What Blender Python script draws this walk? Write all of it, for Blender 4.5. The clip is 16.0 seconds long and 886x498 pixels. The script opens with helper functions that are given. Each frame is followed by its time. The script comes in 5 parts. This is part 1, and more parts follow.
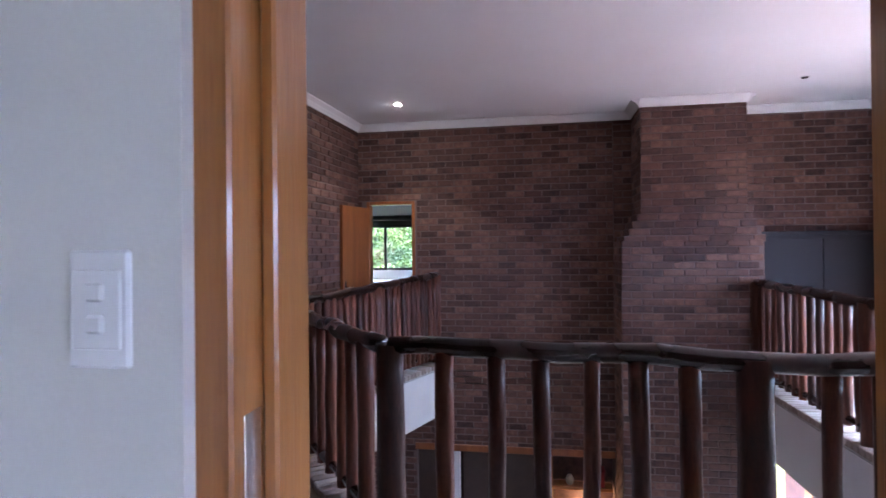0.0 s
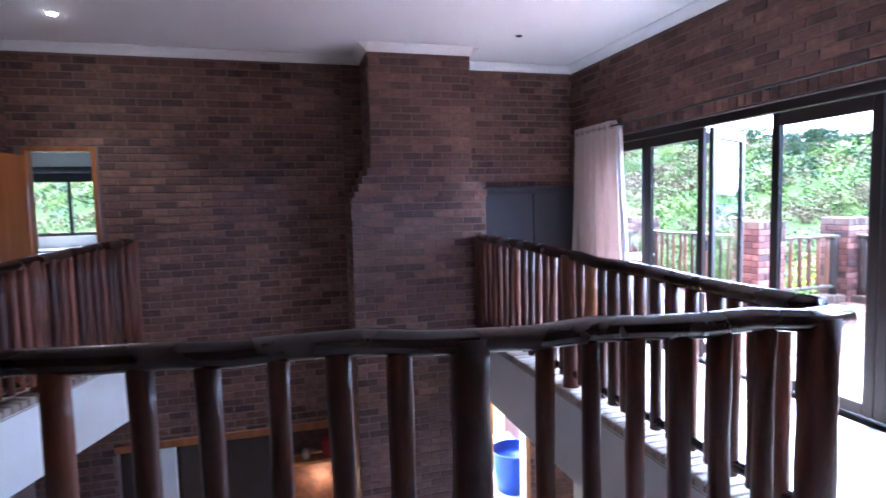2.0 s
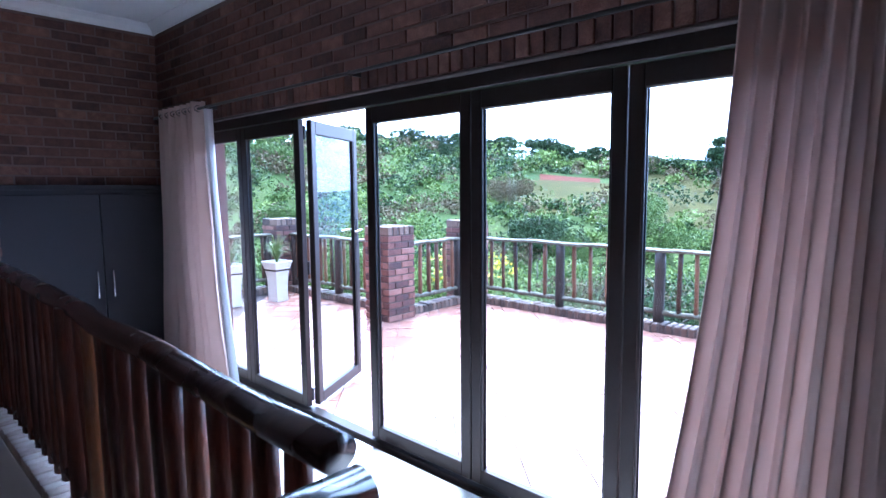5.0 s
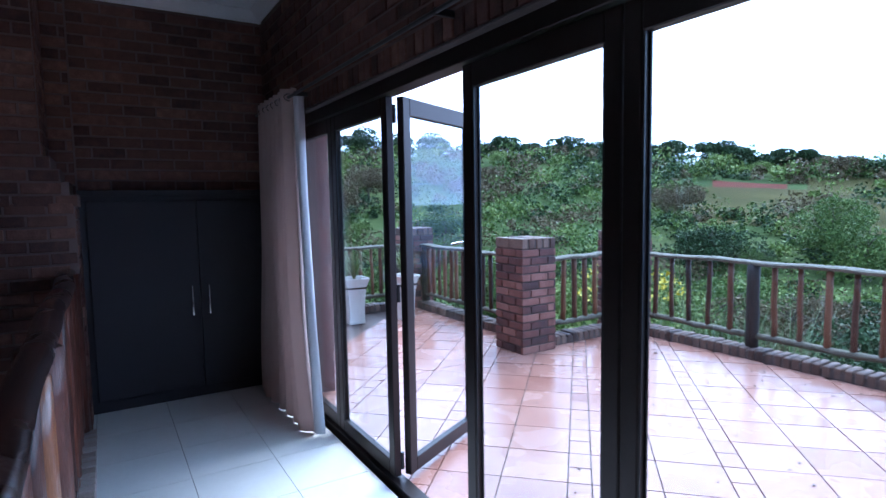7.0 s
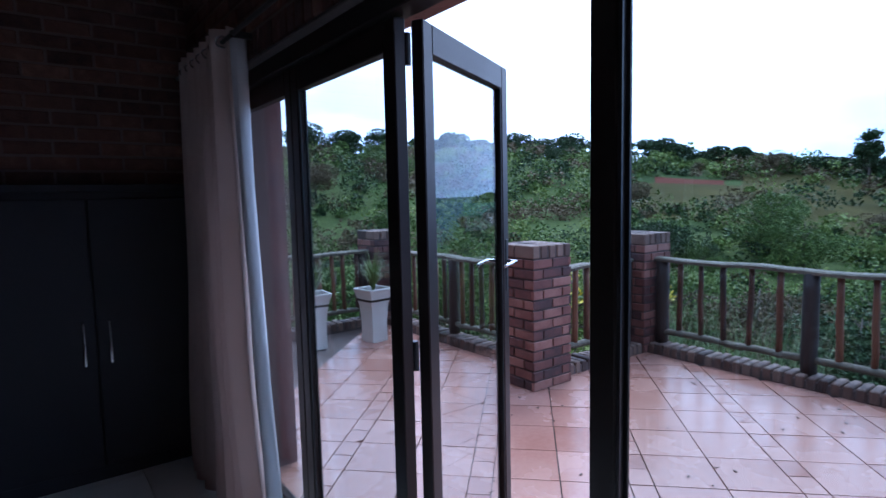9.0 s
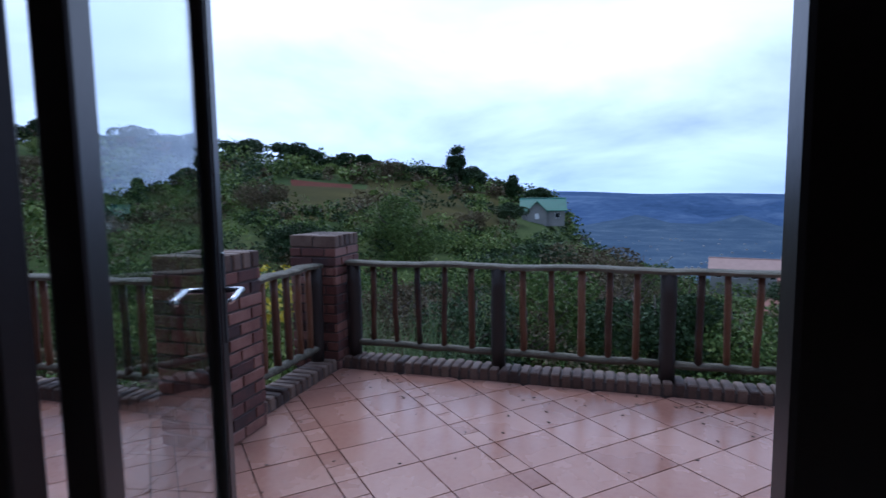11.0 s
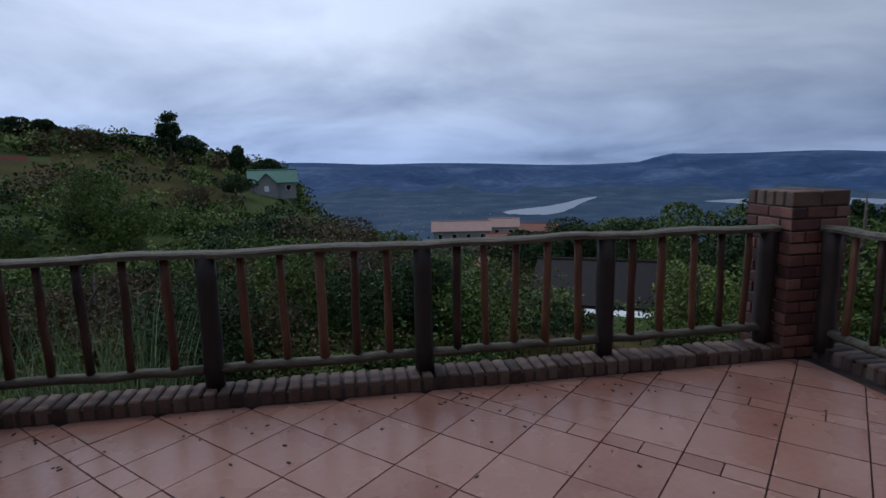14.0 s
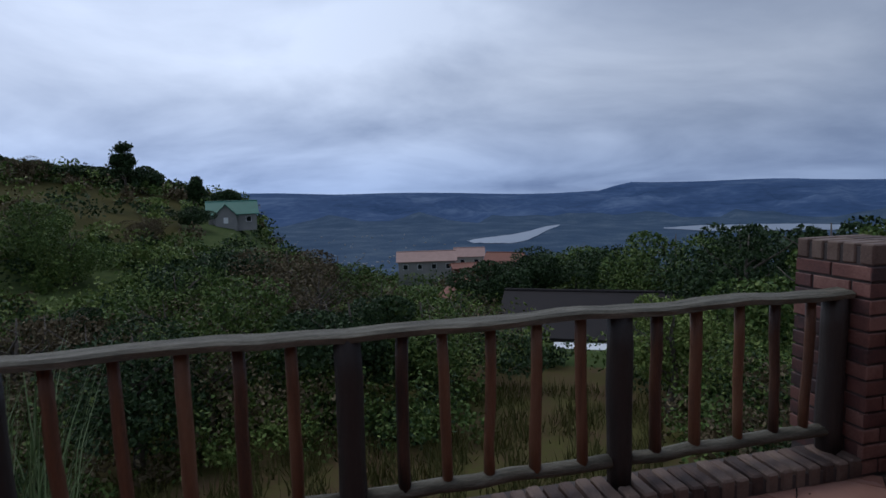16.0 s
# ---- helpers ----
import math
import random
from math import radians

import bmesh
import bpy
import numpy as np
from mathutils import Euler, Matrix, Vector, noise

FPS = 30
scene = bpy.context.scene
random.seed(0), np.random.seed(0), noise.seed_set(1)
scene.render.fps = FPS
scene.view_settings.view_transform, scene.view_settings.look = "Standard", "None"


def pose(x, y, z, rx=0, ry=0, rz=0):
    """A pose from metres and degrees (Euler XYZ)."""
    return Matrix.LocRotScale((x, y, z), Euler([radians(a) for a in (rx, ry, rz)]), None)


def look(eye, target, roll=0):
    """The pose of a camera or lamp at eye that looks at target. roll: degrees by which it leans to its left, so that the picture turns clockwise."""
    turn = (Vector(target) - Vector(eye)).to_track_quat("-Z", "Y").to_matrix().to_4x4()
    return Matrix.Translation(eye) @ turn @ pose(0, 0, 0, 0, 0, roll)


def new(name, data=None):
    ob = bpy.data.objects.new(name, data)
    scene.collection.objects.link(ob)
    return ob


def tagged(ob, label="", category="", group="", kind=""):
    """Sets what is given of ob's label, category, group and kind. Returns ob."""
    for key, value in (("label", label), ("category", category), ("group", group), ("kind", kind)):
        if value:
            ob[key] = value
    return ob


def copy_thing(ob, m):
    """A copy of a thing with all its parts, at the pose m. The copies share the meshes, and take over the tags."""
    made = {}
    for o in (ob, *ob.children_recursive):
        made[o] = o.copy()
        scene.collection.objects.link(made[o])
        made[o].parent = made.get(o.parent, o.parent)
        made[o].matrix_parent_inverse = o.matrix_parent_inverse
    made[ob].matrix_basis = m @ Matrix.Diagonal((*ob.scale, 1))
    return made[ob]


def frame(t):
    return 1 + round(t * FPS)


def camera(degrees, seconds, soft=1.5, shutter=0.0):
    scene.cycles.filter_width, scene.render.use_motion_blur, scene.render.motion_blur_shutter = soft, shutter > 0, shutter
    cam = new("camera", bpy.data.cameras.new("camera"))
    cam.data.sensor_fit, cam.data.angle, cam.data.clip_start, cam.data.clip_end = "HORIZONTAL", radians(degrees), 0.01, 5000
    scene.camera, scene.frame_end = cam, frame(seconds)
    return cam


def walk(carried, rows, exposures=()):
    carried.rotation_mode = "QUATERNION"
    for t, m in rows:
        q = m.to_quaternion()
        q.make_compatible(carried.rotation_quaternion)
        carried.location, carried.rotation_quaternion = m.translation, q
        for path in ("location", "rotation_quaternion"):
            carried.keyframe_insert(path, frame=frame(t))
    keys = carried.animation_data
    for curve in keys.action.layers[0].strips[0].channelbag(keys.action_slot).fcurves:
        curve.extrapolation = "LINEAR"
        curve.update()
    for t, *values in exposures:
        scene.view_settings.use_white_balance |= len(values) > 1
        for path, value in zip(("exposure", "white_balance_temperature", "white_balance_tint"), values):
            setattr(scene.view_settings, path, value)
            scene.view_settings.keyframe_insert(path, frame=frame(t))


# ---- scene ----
cam = camera(76.7, 16.0, shutter=0.3)
PATH = [
    (0, (0.037, 1.152, 1.536), (-0.296, 3.124, 1.548), -0.6),
    (0.4, (0.025, 1.279, 1.541), (-0.128, 3.273, 1.553), -0.9),
    (0.5, (0.01, 1.35, 1.543), (-0.098, 3.347, 1.558), -1.0),
    (0.8, (-0.003, 1.459, 1.545), (0.024, 3.459, 1.563), -1.5),
    (1, (0.074, 1.524, 1.522), (0.17, 3.521, 1.531), -1.1),
    (1.5, (0.22, 1.696, 1.43), (0.492, 3.677, 1.39), -1.3),
    (2, (0.324, 1.823, 1.549), (0.856, 3.744, 1.389), -1.4),
    (2.5, (0.36, 1.991, 1.578), (1.245, 3.773, 1.368), -0.3),
    (3, (0.445, 2.118, 1.58), (1.695, 3.665, 1.371), -0.4),
    (3.5, (0.726, 2.267, 1.633), (2.207, 3.593, 1.415), -0.4),
    (6, (2.339, 2.955, 1.683), (3.707, 4.402, 1.492), -0.7),
    (6.5, (2.568, 3.175, 1.66), (3.744, 4.783, 1.478), -0.8),
    (7, (2.699, 3.401, 1.616), (3.734, 5.103, 1.446), -1.0),
    (8, (2.96, 4.051, 1.63), (3.935, 5.788, 1.45), -1.3),
    (10.3, (3.36, 5.365, 1.604), (5.078, 6.371, 1.405), -0.9),
    (10.5, (3.44, 5.455, 1.59), (5.224, 6.338, 1.39), -0.8),
    (11, (3.635, 5.568, 1.576), (5.533, 6.167, 1.376), -0.8),
    (11.5, (3.815, 5.618, 1.556), (5.773, 5.93, 1.297), -1.0),
    (12, (3.91, 5.65, 1.579), (5.884, 5.691, 1.261), -1.0),
    (12.5, (4.008, 5.657, 1.623), (5.976, 5.497, 1.302), -1.0),
    (13, (4.15, 5.645, 1.657), (6.109, 5.403, 1.337), -1.1),
    (13.5, (4.324, 5.636, 1.62), (6.279, 5.358, 1.301), -1.2),
    (14, (4.662, 5.636, 1.492), (6.611, 5.318, 1.175), -1.3),
    (14.5, (4.954, 5.588, 1.519), (6.899, 5.246, 1.202), -1.3),
    (15, (5.285, 5.482, 1.56), (7.229, 5.109, 1.271), -1.5),
    (15.5, (5.594, 5.396, 1.555), (7.537, 4.992, 1.299), -1.4),
    (16, (5.886, 5.302, 1.554), (7.824, 4.859, 1.337), -1.6),
]
walk(cam, [(t, look(eye, target, roll)) for t, eye, target, roll in PATH], [(0, 5.58, 5700, 18), (1.0, 5.85, 5550, 18), (1.5, 5.72, 5450, 17), (3.5, 4.95, 5100, 12), (6.0, 3.75, 4950, 10), (7.0, 2.95, 4950, 9), (8.0, 2.4, 5000, 10), (10.5, 1.25, 5150, 11), (11.5, 0.5, 5500, 11), (12.5, 0.06, 5900, 10), (16, 0.06, 6150, 10)])

# ---- world and large lights ----
world = bpy.data.worlds.new("overcast_sky")
scene.world = world
world.use_nodes = True
wn, wl = world.node_tree.nodes, world.node_tree.links
wn.clear()
w_out = wn.new("ShaderNodeOutputWorld")
w_bg = wn.new("ShaderNodeBackground")
w_bg.inputs["Strength"].default_value = 0.1
sky = wn.new("ShaderNodeTexSky")
sky.sky_type = "NISHITA"
sky.sun_disc = False
sky.sun_elevation, sky.sun_rotation = radians(48), radians(60)
sky.dust_density = 4.0
# cloud cover: stretched noise over the whole dome
w_co = wn.new("ShaderNodeTexCoord")
w_sep = wn.new("ShaderNodeSeparateXYZ")
w_den = wn.new("ShaderNodeMath"); w_den.operation = "ADD"; w_den.inputs[1].default_value = 0.22
w_abs = wn.new("ShaderNodeMath"); w_abs.operation = "ABSOLUTE"
w_dx = wn.new("ShaderNodeMath"); w_dx.operation = "DIVIDE"
w_dy = wn.new("ShaderNodeMath"); w_dy.operation = "DIVIDE"
w_com = wn.new("ShaderNodeCombineXYZ")
w_n1 = wn.new("ShaderNodeTexNoise")
w_n1.inputs["Scale"].default_value = 0.75
w_n1.inputs["Detail"].default_value = 7.0
w_n1.inputs["Roughness"].default_value = 0.52
w_n1.inputs["Distortion"].default_value = 0.4
w_ramp = wn.new("ShaderNodeValToRGB")
w_ramp.color_ramp.elements[0].position, w_ramp.color_ramp.elements[0].color = 0.36, (2.8, 3.4, 4.7, 1)
w_ramp.color_ramp.elements[1].position, w_ramp.color_ramp.elements[1].color = 0.66, (5.6, 6.3, 7.7, 1)
w_mix = wn.new("ShaderNodeMixRGB")
w_mix.inputs[0].default_value = 0.93
wl.new(w_co.outputs["Generated"], w_sep.inputs[0])
wl.new(w_sep.outputs["Z"], w_abs.inputs[0])
wl.new(w_abs.outputs[0], w_den.inputs[0])
wl.new(w_sep.outputs["X"], w_dx.inputs[0]); wl.new(w_den.outputs[0], w_dx.inputs[1])
wl.new(w_sep.outputs["Y"], w_dy.inputs[0]); wl.new(w_den.outputs[0], w_dy.inputs[1])
wl.new(w_dx.outputs[0], w_com.inputs[0]); wl.new(w_dy.outputs[0], w_com.inputs[1])
wl.new(w_com.outputs[0], w_n1.inputs["Vector"])
wl.new(w_n1.outputs["Fac"], w_ramp.inputs[0])
wl.new(sky.outputs[0], w_mix.inputs[1])
wl.new(w_ramp.outputs[0], w_mix.inputs[2])
w_side = wn.new("ShaderNodeVectorMath"); w_side.operation = "DOT_PRODUCT"; w_side.inputs[1].default_value = (0.62, 0.78, 0.35)
w_gain = wn.new("ShaderNodeMapRange")
w_gain.interpolation_type = "SMOOTHSTEP"
for k, v in (("From Min", -0.1), ("From Max", 1.05), ("To Min", 0.76), ("To Max", 1.36)):
    w_gain.inputs[k].default_value = v
w_low = wn.new("ShaderNodeMapRange")
w_low.interpolation_type = "SMOOTHSTEP"
for k, v in (("From Min", -0.02), ("From Max", 0.2), ("To Min", 1.0), ("To Max", 0.0)):
    w_low.inputs[k].default_value = v
w_veil = wn.new("ShaderNodeMixRGB"); w_veil.blend_type = "MULTIPLY"; w_veil.inputs[2].default_value = (0.66, 0.76, 0.93, 1)
w_lit = wn.new("ShaderNodeVectorMath"); w_lit.operation = "SCALE"
wl.new(w_co.outputs["Generated"], w_side.inputs[0])
wl.new(w_side.outputs["Value"], w_gain.inputs["Value"])
wl.new(w_abs.outputs[0], w_low.inputs["Value"])
wl.new(w_low.outputs[0], w_veil.inputs[0])
wl.new(w_mix.outputs[0], w_veil.inputs[1])
wl.new(w_veil.outputs[0], w_lit.inputs[0])
wl.new(w_gain.outputs[0], w_lit.inputs["Scale"])
wl.new(w_lit.outputs[0], w_bg.inputs["Color"])
wl.new(w_bg.outputs[0], w_out.inputs["Surface"])

sun = new("sun", bpy.data.lights.new("sun", "SUN"))
sun.data.energy, sun.data.angle, sun.data.color = 0.6, radians(25), (1.0, 0.96, 0.9)
sun.matrix_world = look((0, 0, 30), (-12, -7, 10))


def spot(x, y, z, watts, size=100):
    lamp = new("downlight_beam", bpy.data.lights.new("downlight_beam", "SPOT"))
    lamp.data.energy, lamp.data.spot_size, lamp.data.shadow_soft_size = watts, radians(size), 0.04
    lamp.data.color = (1.0, 0.9, 0.75)
    lamp.matrix_world = look((x, y, z), (x, y + 0.001, z - 1))
    return lamp


# ---- materials ----
def mat(name, stops, rough=0.6, metal=0.0, scale=8.0, stretch=(1, 1, 1), bump=0.2, fine=60.0, rnd=0.0, coat=0.0, dist=0.02, spec=0.5, rough_var=0.15):
    """Noise in two scales runs through the colour stops; rnd shifts the tone piece by piece."""
    m = bpy.data.materials.new(name)
    m.use_nodes = True
    n, l = m.node_tree.nodes, m.node_tree.links
    b = n["Principled BSDF"]
    co = n.new("ShaderNodeTexCoord")
    mp = n.new("ShaderNodeMapping")
    mp.inputs["Scale"].default_value = stretch
    geo = n.new("ShaderNodeNewGeometry")
    info = n.new("ShaderNodeObjectInfo")
    add = n.new("ShaderNodeMath"); add.operation = "ADD"
    fr = n.new("ShaderNodeMath"); fr.operation = "FRACT"
    l.new(geo.outputs["Random Per Island"], add.inputs[0])
    l.new(info.outputs["Random"], add.inputs[1])
    l.new(add.outputs[0], fr.inputs[0])
    off = n.new("ShaderNodeVectorMath"); off.operation = "ADD"
    sc = n.new("ShaderNodeMath"); sc.operation = "MULTIPLY"; sc.inputs[1].default_value = 37.0 if rnd else 0.0
    l.new(fr.outputs[0], sc.inputs[0])
    l.new(geo.outputs["Position"] if not rnd else co.outputs["Object"], mp.inputs["Vector"])
    l.new(mp.outputs[0], off.inputs[0]); l.new(sc.outputs[0], off.inputs[1])
    n1 = n.new("ShaderNodeTexNoise"); n1.inputs["Scale"].default_value = scale; n1.inputs["Detail"].default_value = 5
    n2 = n.new("ShaderNodeTexNoise"); n2.inputs["Scale"].default_value = fine; n2.inputs["Detail"].default_value = 4
    l.new(off.outputs[0], n1.inputs["Vector"]); l.new(off.outputs[0], n2.inputs["Vector"])
    mx = n.new("ShaderNodeMath"); mx.operation = "MULTIPLY_ADD"; mx.inputs[1].default_value = 0.35
    l.new(n2.outputs["Fac"], mx.inputs[0])
    s1 = n.new("ShaderNodeMath"); s1.operation = "MULTIPLY"; s1.inputs[1].default_value = 0.65
    l.new(n1.outputs["Fac"], s1.inputs[0]); l.new(s1.outputs[0], mx.inputs[2])
    shift = n.new("ShaderNodeMath"); shift.operation = "MULTIPLY_ADD"; shift.inputs[1].default_value = rnd; shift.inputs[2].default_value = -rnd / 2
    l.new(fr.outputs[0], shift.inputs[0])
    tone = n.new("ShaderNodeMath"); tone.operation = "ADD"
    l.new(mx.outputs[0], tone.inputs[0]); l.new(shift.outputs[0], tone.inputs[1])
    ramp = n.new("ShaderNodeValToRGB")
    els = ramp.color_ramp.elements
    while len(els) < len(stops):
        els.new(0.5)
    for k, c in enumerate(stops):
        lo, hi = (0.28, 0.72) if not rnd else (0.15, 0.85)
        els[k].position = lo + (hi - lo) * k / max(1, len(stops) - 1)
        els[k].color = (*c, 1)
    l.new(tone.outputs[0], ramp.inputs[0]); l.new(ramp.outputs[0], b.inputs["Base Color"])
    rr = n.new("ShaderNodeMath"); rr.operation = "MULTIPLY_ADD"; rr.inputs[1].default_value = rough_var; rr.inputs[2].default_value = rough - rough_var / 2
    l.new(n1.outputs["Fac"], rr.inputs[0]); l.new(rr.outputs[0], b.inputs["Roughness"])
    b.inputs["Metallic"].default_value = metal
    b.inputs["Specular IOR Level"].default_value = spec
    b.inputs["Coat Weight"].default_value = coat
    if bump:
        bp = n.new("ShaderNodeBump"); bp.inputs["Strength"].default_value = bump; bp.inputs["Distance"].default_value = dist
        l.new(mx.outputs[0], bp.inputs["Height"]); l.new(bp.outputs[0], b.inputs["Normal"])
    return m


BRICK_IN = mat("brown_face_brick", [(0.037, 0.0154, 0.0133), (0.0888, 0.0392, 0.0308), (0.141, 0.0644, 0.0476), (0.244, 0.126, 0.0875)], 0.75, scale=16, fine=110, rnd=0.5, bump=0.7, dist=0.012)
MORTAR_IN = mat("grey_brown_mortar", [(0.137, 0.091, 0.0805), (0.202, 0.143, 0.126)], 0.9, scale=5, fine=120, bump=0.4)
BRICK_OUT = mat("red_face_brick", [(0.05, 0.026, 0.026), (0.115, 0.046, 0.04), (0.18, 0.075, 0.058), (0.27, 0.135, 0.108)], 0.7, scale=7, fine=80, rnd=0.7, bump=0.5, dist=0.01)
MORTAR_OUT = mat("weathered_mortar", [(0.05, 0.04, 0.037), (0.1, 0.08, 0.075)], 0.9, scale=7, fine=90)
KERB_BRICK = mat("weathered_edging_brick", [(0.045, 0.028, 0.023), (0.115, 0.07, 0.054), (0.2, 0.14, 0.108)], 0.75, scale=8, fine=70, rnd=0.6, bump=0.6, dist=0.01)
LOG = mat("dark_varnished_log", [(0.0207, 0.0057, 0.0045), (0.0805, 0.0228, 0.0126), (0.196, 0.057, 0.027)], 0.42, scale=5, stretch=(6, 6, 0.7), fine=40, rnd=0.5, bump=0.35, coat=0.12, spec=0.35)
LOG_RAIL = mat("dark_varnished_handrail", [(0.008, 0.004, 0.004), (0.022, 0.010, 0.008), (0.05, 0.02, 0.012)], 0.27, scale=4, stretch=(1, 1, 1), fine=25, bump=0.4, coat=0.6)
LOG_ORANGE = mat("orange_varnished_log", [(0.16, 0.05, 0.015), (0.3, 0.11, 0.035)], 0.35, scale=5, stretch=(6, 6, 0.7), fine=40, bump=0.3, coat=0.4)
POLE = mat("stained_outdoor_pole", [(0.02, 0.01, 0.008), (0.075, 0.03, 0.016), (0.15, 0.062, 0.03), (0.2, 0.10, 0.055)], 0.55, scale=4, stretch=(7, 7, 0.8), fine=40, rnd=0.55, bump=0.5)
POST_OUT = mat("blackened_outdoor_post", [(0.012, 0.009, 0.008), (0.03, 0.021, 0.018), (0.06, 0.04, 0.032)], 0.6, scale=4, stretch=(7, 7, 0.8), fine=40, rnd=0.3, bump=0.5)
GREY_WOOD = mat("weathered_grey_rail", [(0.035, 0.031, 0.022), (0.11, 0.1, 0.073), (0.22, 0.2, 0.155)], 0.8, scale=4, stretch=(8, 1.2, 8), fine=30, bump=0.7)
CEILING = mat("white_ceiling_paint", [(0.74, 0.735, 0.75), (0.8, 0.8, 0.81)], 0.85, scale=1.2, fine=200, bump=0.05)
PAINT = mat("off_white_wall_paint", [(0.66, 0.65, 0.61), (0.72, 0.71, 0.67)], 0.7, scale=1.5, fine=160, bump=0.08)
FASCIA = mat("grey_white_slab_paint", [(0.6, 0.6, 0.62), (0.72, 0.72, 0.73)], 0.7, scale=2, fine=120, bump=0.08)
CARPET = mat("beige_carpet", [(0.34, 0.28, 0.22), (0.46, 0.4, 0.33)], 0.95, scale=12, fine=300, bump=0.4)
TILE_IN = mat("white_glazed_floor_tile", [(0.62, 0.62, 0.6), (0.72, 0.72, 0.7)], 0.22, scale=2, fine=30, rnd=0.15, bump=0.02, rough_var=0.1)
GROUT_IN = mat("grey_floor_grout", [(0.16, 0.155, 0.15), (0.24, 0.23, 0.22)], 0.9, scale=8, fine=90)
TERRA = mat("wet_terracotta_tile", [(0.25, 0.11, 0.08), (0.36, 0.185, 0.14), (0.43, 0.245, 0.195)], 0.26, scale=2.2, fine=30, rnd=0.3, bump=0.06, rough_var=0.35, dist=0.01)
GROUT = mat("dark_terrace_grout", [(0.045, 0.03, 0.026), (0.10, 0.065, 0.055)], 0.7, scale=6, fine=80, bump=0.4)
BRONZE = mat("dark_bronze_aluminium", [(0.022, 0.016, 0.015), (0.034, 0.026, 0.024)], 0.42, metal=0.55, scale=3, fine=80, bump=0.03)
CHROME = mat("brushed_chrome", [(0.55, 0.55, 0.56), (0.68, 0.68, 0.7)], 0.25, metal=1.0, scale=8, fine=200, bump=0.02)
BLACK = mat("black_plastic", [(0.012, 0.012, 0.013), (0.02, 0.02, 0.022)], 0.4, scale=6, bump=0.05)
FABRIC = mat("beige_curtain_fabric", [(0.56, 0.43, 0.39), (0.64, 0.51, 0.47)], 0.95, scale=3, fine=400, bump=0.15)
LINING = mat("white_curtain_lining", [(0.62, 0.62, 0.66), (0.7, 0.7, 0.74)], 0.9, scale=3, fine=300, bump=0.1)
DOOR_WOOD = mat("orange_varnished_door", [(0.15, 0.04, 0.01), (0.25, 0.078, 0.02), (0.33, 0.112, 0.032)], 0.35, scale=2.5, stretch=(5, 5, 0.5), fine=30, bump=0.12, coat=0.3)
PINE = mat("honey_varnished_pine", [(0.22, 0.075, 0.018), (0.36, 0.14, 0.036), (0.43, 0.185, 0.05)], 0.33, scale=2.2, stretch=(7, 7, 0.5), fine=25, bump=0.1, coat=0.3)
PLASTIC = mat("white_switch_plastic", [(0.76, 0.76, 0.76), (0.8, 0.8, 0.8)], 0.3, scale=4, bump=0.01)
CUPBOARD = mat("dark_grey_cupboard_paint", [(0.0136, 0.0118, 0.0167), (0.0198, 0.0174, 0.0236)], 0.62, scale=2, fine=60, bump=0.04)
POT = mat("off_white_planter", [(0.55, 0.54, 0.5), (0.7, 0.69, 0.66)], 0.55, scale=4, fine=60, bump=0.1)
SOIL = mat("dark_potting_soil", [(0.02, 0.014, 0.01), (0.05, 0.035, 0.025)], 0.95, scale=20, bump=0.6)
SPIKY = mat("spiky_plant_leaf", [(0.06, 0.11, 0.02), (0.13, 0.19, 0.05), (0.22, 0.27, 0.1)], 0.5, scale=3, rnd=0.6, bump=0.05)
LEAF_A = mat("mid_green_foliage", [(0.0307, 0.06, 0.0149), (0.0794, 0.126, 0.0299), (0.16, 0.198, 0.0575)], 0.55, scale=0.5, fine=6, rnd=0.6, bump=0, spec=0.12)
LEAF_B = mat("dark_green_foliage", [(0.0128, 0.0264, 0.0115), (0.0307, 0.0552, 0.0207), (0.0576, 0.09, 0.0345)], 0.55, scale=0.5, fine=6, rnd=0.6, bump=0, spec=0.12)
LEAF_C = mat("light_green_foliage", [(0.064, 0.102, 0.023), (0.141, 0.198, 0.0483), (0.243, 0.276, 0.0862)], 0.55, scale=0.5, fine=6, rnd=0.6, bump=0, spec=0.12)
LEAF_D = mat("olive_brown_foliage", [(0.0512, 0.0408, 0.0207), (0.102, 0.078, 0.0414), (0.166, 0.126, 0.0713)], 0.6, scale=0.5, fine=6, rnd=0.6, bump=0, spec=0.12)
LEAF_REED = mat("pale_reed_leaf", [(0.064, 0.102, 0.0403), (0.141, 0.192, 0.0805), (0.256, 0.3, 0.161)], 0.5, scale=1, rnd=0.6, bump=0, spec=0.12)
BARK = mat("grey_brown_bark", [(0.04, 0.03, 0.024), (0.1, 0.08, 0.065), (0.16, 0.135, 0.115)], 0.9, scale=4, fine=30, bump=0.8)
GROUND = mat("grassy_hillside_ground", [(0.0187, 0.0331, 0.0104), (0.0374, 0.0607, 0.0177), (0.0645, 0.0862, 0.0291), (0.0936, 0.0994, 0.0437)], 0.95, scale=0.03, fine=1.2, bump=0.5, dist=0.2, spec=0.04)
EARTH = mat("bare_red_earth", [(0.072, 0.0216, 0.0156), (0.12, 0.0384, 0.0264)], 0.95, scale=0.4, fine=6, bump=0.6, spec=0.04)
YARD = mat("trodden_brown_yard", [(0.0486, 0.03, 0.0163), (0.0826, 0.0549, 0.0298), (0.0729, 0.0707, 0.0223), (0.117, 0.0972, 0.0372)], 0.95, scale=0.35, fine=9, bump=0.6, spec=0.04)
